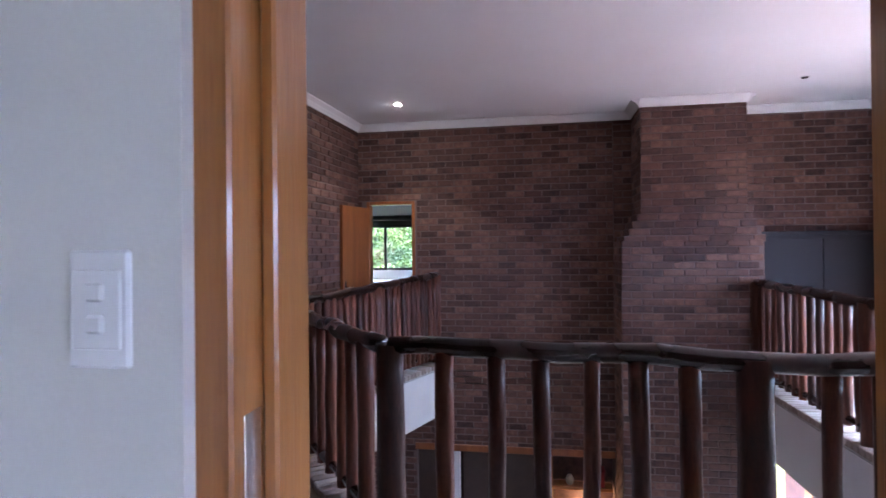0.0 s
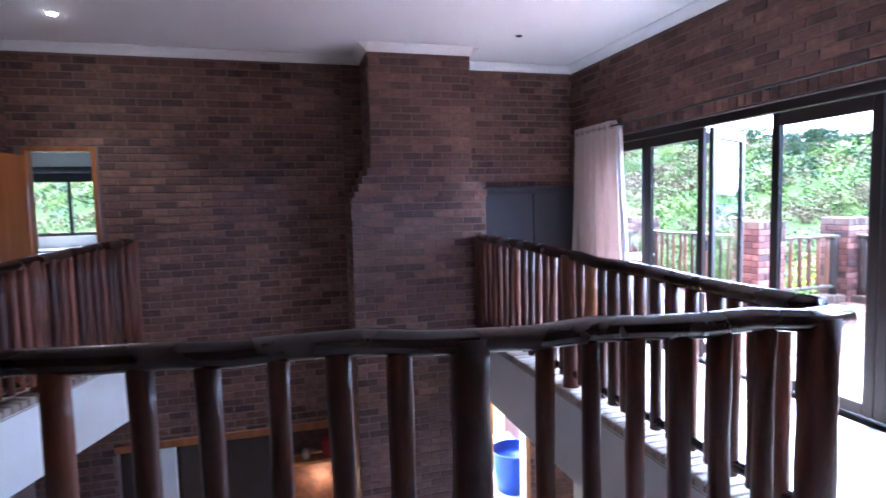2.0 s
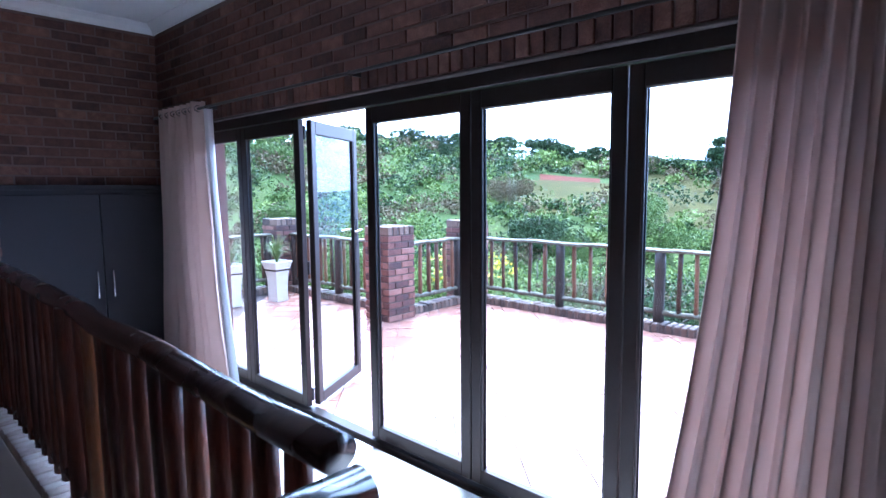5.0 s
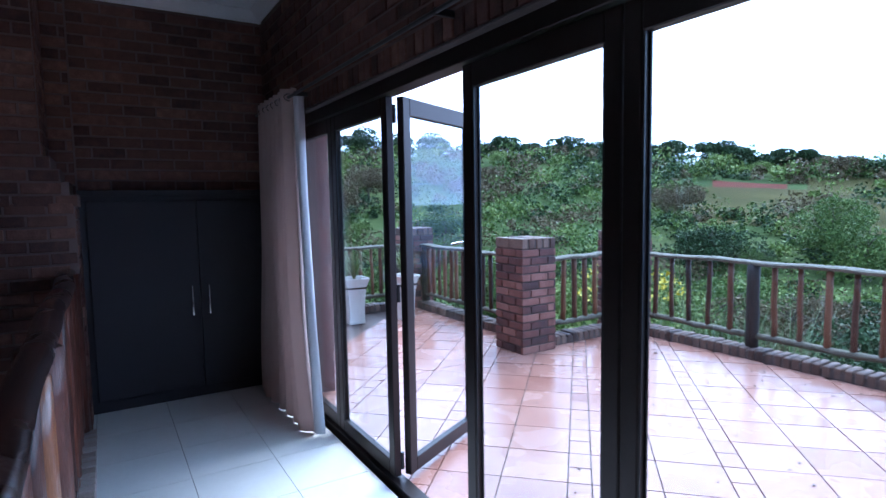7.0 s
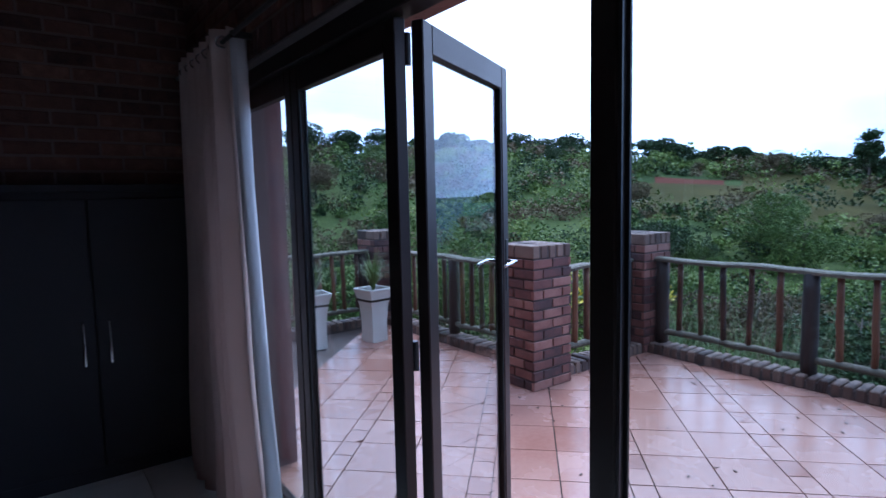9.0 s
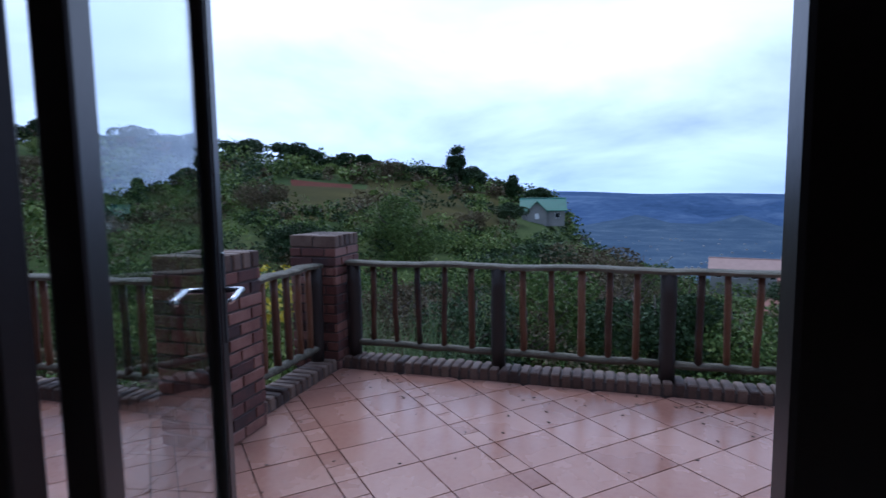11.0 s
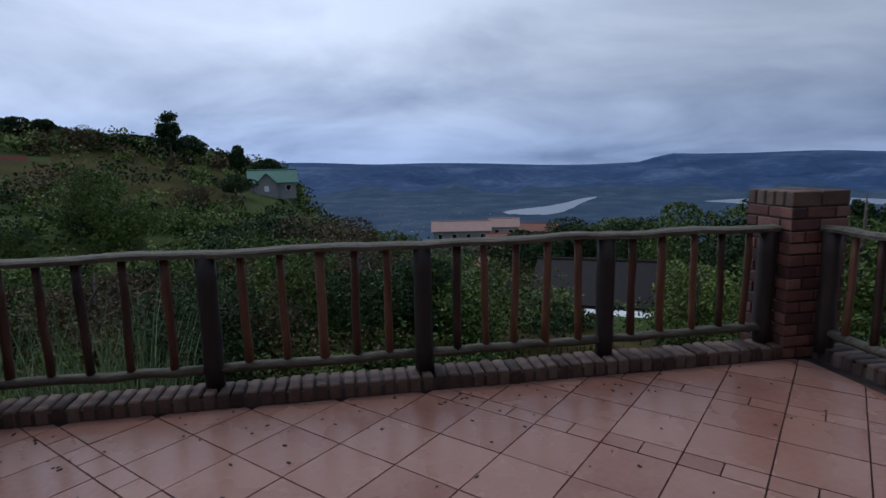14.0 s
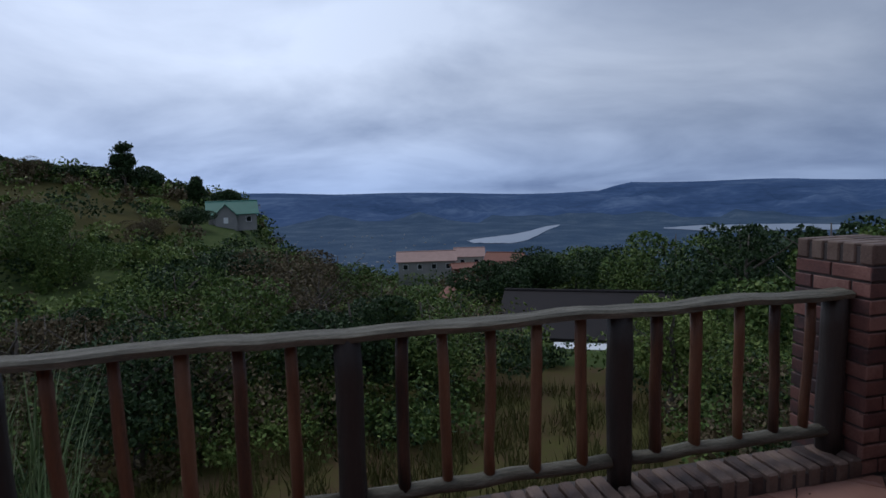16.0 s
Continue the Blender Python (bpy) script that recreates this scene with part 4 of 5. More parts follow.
# ---- terrace ----
def kerb(a, b, inner, name="kerb"):
    """brick-on-edge terrace kerb; a to b is its inner foot, inner the unit vector from there outward"""
    a3, b3, n = Vector((*a, 0)), Vector((*b, 0)), Vector((*inner, 0))
    d = (b3 - a3).normalized()
    t = thing("terrace_kerb", pose(0, 0, 0), "weathered dark brick-on-edge kerb along the terrace", "kerb", "terrace kerbs", "structure")
    turn = math.degrees(math.atan2(n.y, n.x)) - 90
    length = (b3 - a3).length
    count = int(length / 0.084)
    me = mesh_of("brick", Geo().bevel_box(-0.034, 0.034, 0, 0.215, 0, 0.105, 0.010), KERB_BRICK)
    for i in range(count):
        p = a3 + d * ((i + 0.5) * length / count)
        ob = new("brick", me); ob.parent = t
        ob.matrix_basis = pose(p.x + n.x * random.uniform(-0.006, 0.006), p.y + n.y * random.uniform(-0.006, 0.006), random.uniform(-0.006, 0.004), random.uniform(-1.5, 1.5), 0, turn + random.uniform(-1.5, 1.5))
    q = [a3 + n * 0.008, b3 + n * 0.008, b3 + n * 0.26, a3 + n * 0.26]
    g = Geo().poly([(p.x, p.y) for p in (q if d.cross(n).z > 0 else q[::-1])], -0.3, 0.07)
    part("mortar_bed", g, MORTAR_OUT, t)
    return t


def pillar(x0, y0, s=0.46, courses=13):
    """A square brick pillar with a brick-on-edge cap."""
    t = thing("brick_pillar", pose(x0 + s / 2, y0 + s / 2, 0), "weathered red face-brick terrace pillar", "pillar", "terrace pillars", "structure")
    part("core", Geo().box(-s / 2 + 0.012, s / 2 - 0.012, -s / 2 + 0.012, s / 2 - 0.012, -0.3, courses * COURSE + 0.09), MORTAR_OUT, t)
    for r in range(courses):
        for k in range(4):
            u = -s / 2
            half = (s - BRICK_L - 2 * JOINT) / 2
            lens = [half, BRICK_L, half - 0.002] if (r + k) % 2 else [(s - JOINT) / 2 - 0.002] * 2
            for length in lens:
                me = brick_mesh((round(length - 0.001, 3), BRICK_OUT.name), length - 0.001, BRICK_H, 0.03, BRICK_OUT)
                ob = new("brick", me); ob.parent = t
                ob.matrix_basis = pose(0, 0, 0, 0, 0, 90 * k) @ pose(u + length / 2, -s / 2 + random.uniform(-0.003, 0.003), (r + 0.5) * COURSE, 0, random.uniform(-0.5, 0.5), 0)
                u += length + JOINT
    me = mesh_of("brick", Geo().bevel_box(-0.036, 0.036, -0.112, 0.112, 0, 0.106, 0.007), KERB_BRICK)
    for row in (-1, 1):
        for i in range(5):
            ob = new("brick", me); ob.parent = t
            ob.matrix_basis = pose(-s / 2 + 0.04 + i * (s - 0.08) / 4, row * 0.117, courses * COURSE + 0.002 + random.uniform(-0.002, 0.003), 0, 0, random.uniform(-1.5, 1.5))
    return t


P0, P1, P2, P3 = (6.60, 10.86), (6.36, 7.86), (8.03, 7.95), (8.10, 2.14)
for p in (P0, P1, P2, P3):
    pillar(*p)


def pole_fence(a, b, bays, per, seed, top=0.97, ends=(True, True), at=None):
    a3, b3 = Vector((*a, 0)), Vector((*b, 0))
    t = thing("pole_fence", pose(0, 0, 0), "weathered stained-pole balustrade with a grey split-log top rail", "balustrade", "terrace balustrades")
    rng = random.Random(seed)
    d = (b3 - a3).normalized()
    n = Vector((-d.y, d.x, 0))
    L = (b3 - a3).length
    at = at or [i / bays for i in range(bays + 1)]
    # top rail: flat half-round boards butted end to end
    cuts = [0.0, 0.42, 1.0] if L > 3 else [0.0, 1.0]
    for f0, f1 in zip(cuts, cuts[1:]):
        g = Geo()
        k, N = 0, 18
        for i in range(N + 1):
            p = a3.lerp(b3, f0 + (f1 - f0) * i / N)
            wz = 0.006 * math.sin(i * 0.9 + seed) + rng.uniform(-0.004, 0.004)
            hw = 0.058 + rng.uniform(-0.007, 0.007)
            for s, z in ((-hw, -0.038), (hw, -0.038), (hw + 0.006, -0.012), (hw - 0.012, 0.0), (-hw + 0.014, 0.004), (-hw - 0.005, -0.015)):
                g.v.append(tuple(p + n * (s + rng.uniform(-0.003, 0.003)) + Vector((0, 0, top + z + wz))))
        for i in range(N):
            for j in range(6):
                x0, x1 = i * 6 + j, i * 6 + (j + 1) % 6
                g.f.append((x0, x0 + 6, x1 + 6, x1))
        g.f += [tuple(range(6)), tuple(range(N * 6, N * 6 + 6))[::-1]]
        part("top_rail", g, GREY_WOOD, t, "grey weathered split log", False)
    for i in range(bays):
        span = at[i + 1] - at[i]
        p, q = a3.lerp(b3, at[i] + 0.04 * span), a3.lerp(b3, at[i] + 0.96 * span)
        part("bottom_rail", log_geo(p + Vector((0, 0, 0.215)), q + Vector((0, 0, 0.215)), 0.04, 0.008, 8, 8, seed * 7 + i, 0.8), GREY_WOOD, t, "", True)
        for j in range(per):
            c = a3.lerp(b3, at[i] + span * (j + 1 + rng.uniform(-0.1, 0.1)) / (per + 1))
            e = c + d * rng.uniform(-0.018, 0.018)
            part("pole", log_geo(c + Vector((0, 0, 0.2)), e + Vector((0, 0, top - 0.035)), rng.uniform(0.024, 0.031), 0.005, 5, 8, seed * 31 + i * 9 + j), POLE, t, "", True)
    for i in range(bays + 1):
        if (i == 0 and not ends[0]) or (i == bays and not ends[1]):
            continue
        f = min(max(at[i], 0.06 / L), 1 - 0.06 / L)
        c = a3.lerp(b3, f) - n * 0.0
        part("post", log_geo(c + Vector((0, 0, 0.06)), c + Vector((0, 0, top - 0.03)), 0.062, 0.004, 6, 10, seed * 77 + i), POST_OUT, t, "blackened post", True)
    return t


kerb((8.09, 2.60), (8.09, 7.95), (1, 0))
kerb((8.03, 7.96), (6.82, 7.96), (0, 1))
kerb((6.74, 8.32), (6.74, 10.86), (1, 0))
kerb((6.60, 10.92), (4.26, 10.92), (0, 1))
kerb((4.26, 2.36), (8.10, 2.36), (0, -1))
pole_fence((8.235, 2.61), (8.235, 7.94), 4, 5, 3, at=(0.0, 0.245, 0.485, 0.736, 1.0))
pole_fence((8.02, 8.12), (6.83, 8.12), 1, 6, 4, 0.97)
pole_fence((6.88, 8.33), (6.88, 10.85), 2, 7, 5, 0.97)
pole_fence((6.59, 11.06), (4.3, 11.06), 2, 6, 6, 0.97)
pole_fence((8.09, 2.33), (4.3, 2.33), 3, 5, 7, 0.97)

terr = structure("terrace_floor", Geo().box(X_FACADE - 0.17, 8.4, 2.1, 8.35, -0.35, -0.018).box(X_FACADE - 0.17, 7.1, 8.35, 11.3, -0.35, -0.018), GROUT, "terrace slab with dark grout", "floor")
facade = Geo()
facade.box(X_FACADE - 0.001, X_FACADE + 0.1, DOOR_Y1, YN + 3.2, -6, 3.6).box(X_FACADE - 0.001, X_FACADE + 0.1, -3.4, -2.0, -6, 3.6).box(X_FACADE - 0.001, X_FACADE + 0.1, 0.2, DOOR_Y0, -6, 3.6)
facade.box(X_FACADE - 0.001, X_FACADE + 0.1, DOOR_Y0, DOOR_Y1, HEAD, 3.6)
structure("wall_facade", facade, BRICK_OUT, "red face-brick outer wall of the house", "wall")
structure("roof", Geo().box(-6.3, X_FACADE + 0.6, -3.6, YN + 3.3, 3.6, 3.75), ROOF_DARK, "dark tiled roof of the house", "roof")

# diagonal terracotta tiles with strips of half-length small ones between the rows
TT, STRIP, J = 0.3831, 0.35, 0.008
T_ORG, T_TURN = (6.703, 6.024), -45.0
REGIONS = [[(X_FACADE - 0.17, 2.45), (8.1, 2.45), (8.1, 7.97), (X_FACADE - 0.17, 7.97)], [(X_FACADE - 0.17, 7.97), (6.76, 7.97), (6.76, 10.94), (X_FACADE - 0.17, 10.94)]]
ct, st = math.cos(radians(T_TURN)), math.sin(radians(T_TURN))
big_n = 0
rest_tiles = Geo()
cols, u = [], -(4 * STRIP + 8)
for rows_between in (2, 2, 2, 2, 4, 2, 2, 2, 2, 2):
    cols += [(u + k, 1.0) for k in range(rows_between)] + [(u + rows_between, STRIP)]
    u += rows_between + STRIP
for u0, w in cols:
    u0, w, size = u0 * TT, w * TT, TT if w == 1.0 else TT / 2
    for r in range(-40, 40):
        v0 = r * size
        if abs(u0) > 7 or abs(v0) > 7:
            continue
        sq = [(u0 + J / 2, v0 + J / 2), (u0 + w - J / 2, v0 + J / 2), (u0 + w - J / 2, v0 + size - J / 2), (u0 + J / 2, v0 + size - J / 2)]
        sq = [(T_ORG[0] + ct * u - st * v, T_ORG[1] + st * u + ct * v) for u, v in sq]
        for reg in REGIONS:
            cp = clip_convex(sq, reg)
            if len(cp) > 2 and area(cp) > 0.002:
                dz = random.uniform(-0.0012, 0.0012)
                if big_n < 300 and cp[0][0] > 5.0 and cp[0][1] < 8.3:
                    part("tile", Geo().poly(cp, -0.018, dz), TERRA, terr)
                    big_n += 1
                else:
                    rest_tiles.poly(cp, -0.018, dz)
part("tiles", rest_tiles, TERRA, terr)["kind"] = "stuff"


def planter(x, y, turn, seed):
    t = thing("planter", pose(x, y, 0, 0, 0, turn) @ Matrix.Diagonal((0.7, 0.7, 0.94, 1.0)), "tall off-white square planter with flared rim and spiky grass plant", "planter", "terrace planters")
    g = Geo()
    prof = [(0.155, 0.0), (0.15, 0.08), (0.15, 0.25), (0.165, 0.42), (0.2, 0.56), (0.225, 0.62), (0.235, 0.63), (0.235, 0.655), (0.205, 0.655), (0.19, 0.58)]
    for s, z in prof:
        g.v += [(-s, -s, z), (s, -s, z), (s, s, z), (-s, s, z)]
    for i in range(len(prof) - 1):
        for j in range(4):
            a, b = i * 4 + j, i * 4 + (j + 1) % 4
            g.f.append((a, b, b + 4, a + 4))
    g.f += [(3, 2, 1, 0)]
    part("pot", g, POT, t, "", False, 0.008)
    part("soil", Geo().box(-0.192, 0.192, -0.192, 0.192, 0.5, 0.6), SOIL, t)
    rng = random.Random(seed)
    lf = Geo()
    for _ in range(150):
        az, reach, up = rng.uniform(0, 6.283), rng.uniform(0.14, 0.4), rng.uniform(0.35, 0.75)
        w = rng.uniform(0.006, 0.011)
        k = len(lf.v)
        for i in range(5):
            f = i / 4
            r = 0.05 * f + reach * f ** 1.5
            z = 0.6 + up * f - 0.38 * up * f ** 3 * (reach / 0.25)
            ww = w * (1 - f * 0.92)
            lf.v += [(r * math.cos(az) - ww * math.sin(az), r * math.sin(az) + ww * math.cos(az), z), (r * math.cos(az) + ww * math.sin(az), r * math.sin(az) - ww * math.cos(az), z)]
        lf.f += [(k + 2 * i, k + 2 * i + 1, k + 2 * i + 3, k + 2 * i + 2) for i in range(4)]
    part("leaves", lf, SPIKY, t, "spiky yellow-green grass leaves")


planter(6.22, 10.25, 8, 1)
planter(5.55, 10.4, -5, 2)
planter(4.75, 10.45, 4, 3)

structure("veranda_floor", Geo().box(X_FACADE + 0.1, 8.4, 2.1, 11.3, -6, -2.95), WALL_HOUSE, "plastered plinth of the lower veranda", "floor")
for x, y in ((7.9, 2.6), (7.9, 7.7), (6.6, 10.8)):
    structure("veranda_column", Geo().bevel_box(x - 0.2, x + 0.2, y - 0.2, y + 0.2, -2.95, -0.351, 0.02), WALL_HOUSE, "plastered column under the terrace", "column")

# ---- landscape: one ground sheet out to the far mountains ----
EX, EY, SWING = 5.5, 5.3, 1.2
R_MID = [(0, -4.8), (12, -5.0), (20, -6.2), (40, -9.0), (75, -13.5), (110, -17), (200, -32), (500, -75), (1150, -146), (1400, -151), (2300, -151), (3000, -125), (3600, -45), (4100, 6), (4600, 0)]
RIDGE = [(-180, 2), (-150, 0), (-110, -2), (-80, -5), (-20, -5.8), (1, -4.5), (5, -3.0), (8.5, -1.4), (15.5, 0.6), (23.5, 2.0), (33.5, 2.8), (46, 3.9), (66, 4.7), (95, 4.7), (130, 4), (180, 2)]


def lerp_table(tab, v):
    for (a, za), (b, zb) in zip(tab, tab[1:]):
        if v <= b:
            f = max(0.0, (v - a) / (b - a))
            return za + (zb - za) * f
    return tab[-1][1]


def ground_z(x, y):
    r, a = math.hypot(x - EX, y - EY), math.degrees(math.atan2(y - EY, x - EX)) + SWING
    low = lerp_table(R_MID, r)
    if r > 2800:
        low += (-72 + 62 * (0.5 + 0.5 * math.tanh((-28.7 - a) / 0.8)) + 1.25 * max(0.0, min(45.0, a + 33))) * min(1, (r - 2800) / 1200) + 26 * noise.noise((x * 0.0016, y * 0.0012, 3)) * min(1, (r - 2800) / 800)
    if 2300 < r < 3900:
        low += 75 * (noise.noise((x * 0.0035, y * 0.0035, 5)) + 0.5 * noise.noise((x * 0.009, y * 0.009, 6))) * min(1, (r - 2300) / 400) * min(1, (3900 - r) / 300)
    w = min(1.0, max(0.0, (a + 1) / 9)) if a < 100 else 1.0
    if a < -60:
        w = min(1.0, (-60 - a) / 30)
    e = math.tan(radians(lerp_table(RIDGE, a)))
    top = 1.6 + 185 * e
    hill = lerp_table([(0, -4.8), (12, -5.0), (25, -7), (50, -10), (185, top), (240, top - 2), (420, top - 40), (900, -90), (1650, -151), (2600, -151), (3000, -125), (3600, -45), (4600, 20)], r)
    z = low * (1 - w) + hill * w
    return z + noise.noise((x * 0.03, y * 0.03, 1)) * min(1.6, r * 0.012)


g = Geo()
radii = [6 * 1.1 ** i for i in range(70)]
NA = 240
mats_of = []
for r in radii:
    for k in range(NA):
        a = 2 * math.pi * k / NA
        x, y = EX + r * math.cos(a), EY + r * math.sin(a)
        g.v.append((x, y, ground_z(x, y)))
g.v.append((EX, EY, -5))
for i in range(len(radii) - 1):
    for k in range(NA):
        b = (k + 1) % NA
        g.f.append((i * NA + k, (i + 1) * NA + k, (i + 1) * NA + b, i * NA + b))
        mid = math.degrees(2 * math.pi * k / NA) + SWING
        mid = mid - 360 if mid > 180 else mid
        r = radii[i]
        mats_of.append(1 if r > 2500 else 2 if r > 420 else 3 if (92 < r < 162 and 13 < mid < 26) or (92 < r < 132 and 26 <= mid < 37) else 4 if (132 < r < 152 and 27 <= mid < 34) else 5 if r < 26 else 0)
for k in range(NA):
    g.f.append((len(g.v) - 1, k, (k + 1) % NA))
    mats_of.append(5)
ground = structure("ground", g, GROUND, "green and brown hillside falling to a valley and far mountains painted haze-blue", "ground", smooth=True)
# past 420 m the sheet wears the colours with blue haze painted in
for m in (HAZE_MOUNTAIN, HAZE_VALLEY, GRASSY, EARTH, YARD):
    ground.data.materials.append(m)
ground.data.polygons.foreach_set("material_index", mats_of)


def at_az(a, r):
    return EX + r * math.cos(radians(a - SWING)), EY + r * math.sin(radians(a - SWING))


# lake: two arms with ragged shores
lk = Geo()
ARMS = ([(-14.9, 1500, 1515), (-15.6, 1455, 1560), (-17.5, 1440, 1620), (-19.5, 1430, 1690), (-21.0, 1500, 1790), (-22.0, 1640, 1900), (-23.0, 1830, 2010), (-24.2, 2040, 2080)],
        [(-34.0, 1880, 1900), (-37.0, 1800, 2010), (-41.0, 1780, 2060), (-45.0, 1860, 2120), (-49.0, 1900, 2080), (-53.0, 1950, 1990)])
for arm in ARMS:
    k, N = len(lk.v), 60
    for i in range(N + 1):
        a = arm[0][0] + (arm[-1][0] - arm[0][0]) * i / N
        edge = [lerp_table([(-q[0], q[c]) for q in arm], -a) for c in (1, 2)]
        edge = [e + 22 * noise.noise((a * 1.7, 4 + 5 * c, 2)) for c, e in enumerate(edge)]
        lk.v += [(*at_az(a + 0.7, edge[0] * 1.045), -149.6), (*at_az(a + 0.7, max(edge[1], edge[0] + 6) * 1.045), -149.6)]
    lk.f += [(k + 2 * i, k + 2 * i + 1, k + 2 * i + 3, k + 2 * i + 2) for i in range(N)]
structure("water", lk, LAKE, "pale grey lake on the valley floor", "lake")

# small far buildings on the valley floor
far = Geo()
rng = random.Random(8)
for _ in range(260):
    a, r = rng.uniform(-40, 12), rng.uniform(700, 1900)
    x, y = at_az(a, r)
    z = ground_z(x, y)
    if -149 > z and a < -13:
        continue
    s = rng.uniform(1.5, 4)
    far.box(x - s, x + s, y - s * 0.6, y + s * 0.6, z - 1, z + rng.uniform(1.5, 3))
tagged(part("valley_buildings", far, WALL_GREY), "tiny pale houses scattered over the valley floor", "houses", kind="stuff")


def house(a, r, turn, w, d, h, pitch, roof, wall, label, ridge):
    x, y = at_az(a, r)
    z = ridge - h - pitch * d / 2
    foot = min(-0.3, ground_z(x, y) - z - 0.6)
    t = thing("house", pose(x, y, z, 0, 0, turn), label, "house", "hillside houses")
    part("wall", Geo().box(-w / 2, w / 2, -d / 2, d / 2, foot, h), wall, t)
    rz = h + pitch * d / 2
    gb = Geo()
    gb.v = [(-w / 2, -d / 2, h), (-w / 2, d / 2, h), (-w / 2, 0, rz), (w / 2, -d / 2, h), (w / 2, d / 2, h), (w / 2, 0, rz)]
    gb.f = [(0, 2, 1), (3, 4, 5), (0, 3, 5, 2), (1, 2, 5, 4)]
    part("gable", gb, wall, t)
    o, th = 0.5, 0.16
    rf = Geo()
    for s in (-1, 1):
        k = len(rf.v)
        e = (s * (d / 2 + o), h - pitch * o)
        for xx in (-w / 2 - o, w / 2 + o):
            rf.v += [(xx, e[0], e[1] + 0.02), (xx, 0, rz + 0.02), (xx, 0, rz + th), (xx, e[0], e[1] + th)]
        rf.f += [(k, k + 1, k + 2, k + 3), (k + 4, k + 7, k + 6, k + 5), (k, k + 3, k + 7, k + 4), (k + 3, k + 2, k + 6, k + 7), (k, k + 4, k + 5, k + 1)]
    rp = part("roof", rf, roof, t)
    rid = Geo().tube([(-w / 2 - o, 0, rz + th), (w / 2 + o, 0, rz + th)], [0.14, 0.14], 8)
    part("ridge_cap", rid, roof, rp)
    n = max(2, int(w / 3))
    for s in (-1, 1):
        for i in range(n):
            xx = -w / 2 + (i + 0.5) * w / n
            wd = part("window", Geo().box(xx - 0.55, xx + 0.55, s * d / 2 - 0.06, s * d / 2 + 0.06, h - 1.9, h - 0.7), WHITE_SHEET, t)
            part("pane", Geo().box(xx - 0.47, xx + 0.47, s * d / 2 - 0.075, s * d / 2 + 0.075, h - 1.82, h - 0.78), DARK_GLASS, wd)
    for s in (-1, 1):
        wd = part("window", Geo().box(s * w / 2 - 0.06, s * w / 2 + 0.06, -0.5, 0.5, h - 0.6, h + 0.5), WHITE_SHEET, t)
        part("pane", Geo().box(s * w / 2 - 0.075, s * w / 2 + 0.075, -0.42, 0.42, h - 0.52, h + 0.42), DARK_GLASS, wd)
    return t


green = house(8.8, 128, 99, 9.4, 6.4, 2.9, 0.72, ROOF_GREEN, WALL_GREY, "grey plastered house with a green sheet-metal gable roof", -0.15)
# cross gable that faces the valley
wing = part("wing", Geo().box(-0.7, 3.5, 2.6, 4.9, -1.5, 2.5), WALL_GREY, green)
gb = Geo()
gb.v = [(-0.7, 4.9, 2.5), (3.5, 4.9, 2.5), (1.4, 4.9, 4.6), (-0.7, 0.6, 2.5), (3.5, 0.6, 2.5), (1.4, 0.6, 4.6)]
gb.f = [(0, 1, 2), (3, 5, 4), (0, 2, 5, 3), (1, 4, 5, 2)]
part("gable", gb, WALL_GREY, wing)
gr = Geo()
for sx in (-1, 1):
    k = len(gr.v)
    for yy in (5.35, 0.3):
        gr.v += [(1.4, yy, 4.66), (1.4 + sx * 2.55, yy, 2.1), (1.4 + sx * 2.55, yy, 2.28), (1.4, yy, 4.86)]
    gr.f += [(k, k + 1, k + 2, k + 3), (k + 4, k + 7, k + 6, k + 5), (k + 3, k + 2, k + 6, k + 7), (k, k + 4, k + 5, k + 1), (k + 1, k + 5, k + 6, k + 2)]
part("wing_roof", gr, ROOF_GREEN, wing)
wd = part("window", Geo().box(0.95, 1.85, 4.86, 4.95, 0.9, 2.1), WHITE_SHEET, wing)
house(36.9, 176, 128, 6, 6, 3.2, 1.1, WHITE_SHEET, WALL_HOUSE, "small white gabled house on the ridge", 12.4)
house(42.5, 190, 70, 10, 6, 3, 0.6, ROOF_DARK, WALL_HOUSE, "pale hillside house half hidden by trees", 14.0)
house(-9.9, 126, 80, 12.5, 7, 2.4, 0.45, ROOF_PINK, WALL_GREY, "long house with a faded pink tiled roof", -12.7)
house(-14.3, 133, 75, 6.5, 6, 3.0, 0.5, ROOF_PINK, WALL_HOUSE, "taller house with a pink tiled roof", -12.9)
house(-18.0, 128, 60, 8, 7, 2.6, 0.5, ROOF_TERRA, WALL_HOUSE, "low house with an orange tiled roof", -13.6)
house(-15.0, 118, 85, 10, 4, 1.9, 0.3, ROOF_TERRA, WALL_RED, "low red-brick outbuilding with a red tiled roof", -14.5)
house(-15.2, 72, 20, 7.5, 6.5, 2.7, 0.62, ROOF_TERRA, WALL_HOUSE, "cream house with an orange tiled gable roof", -10.4)
house(-27.6, 42, 63, 13.5, 11, 2.4, 0.33, ROOF_DARK, WALL_HOUSE, "house with a broad dark tiled roof among trees", -6.4)
awn = thing("white_awning", pose(*at_az(-27.0, 33.5), -10.1, 0, 0, 64), "white sheet-metal canopy beside the dark-roofed house", "canopy")
part("sheet", Geo().bevel_box(-2.6, 2.6, -1.3, 1.3, 1.9, 2.0, 0.03), WHITE_SHEET, awn)
for sx in (-2.4, 2.4):
    for sy in (-1.1, 1.1):
        part("post", Geo().tube([(sx, sy, -0.5), (sx, sy, 1.9)], [0.05, 0.05], 8), WHITE_SHEET, awn)


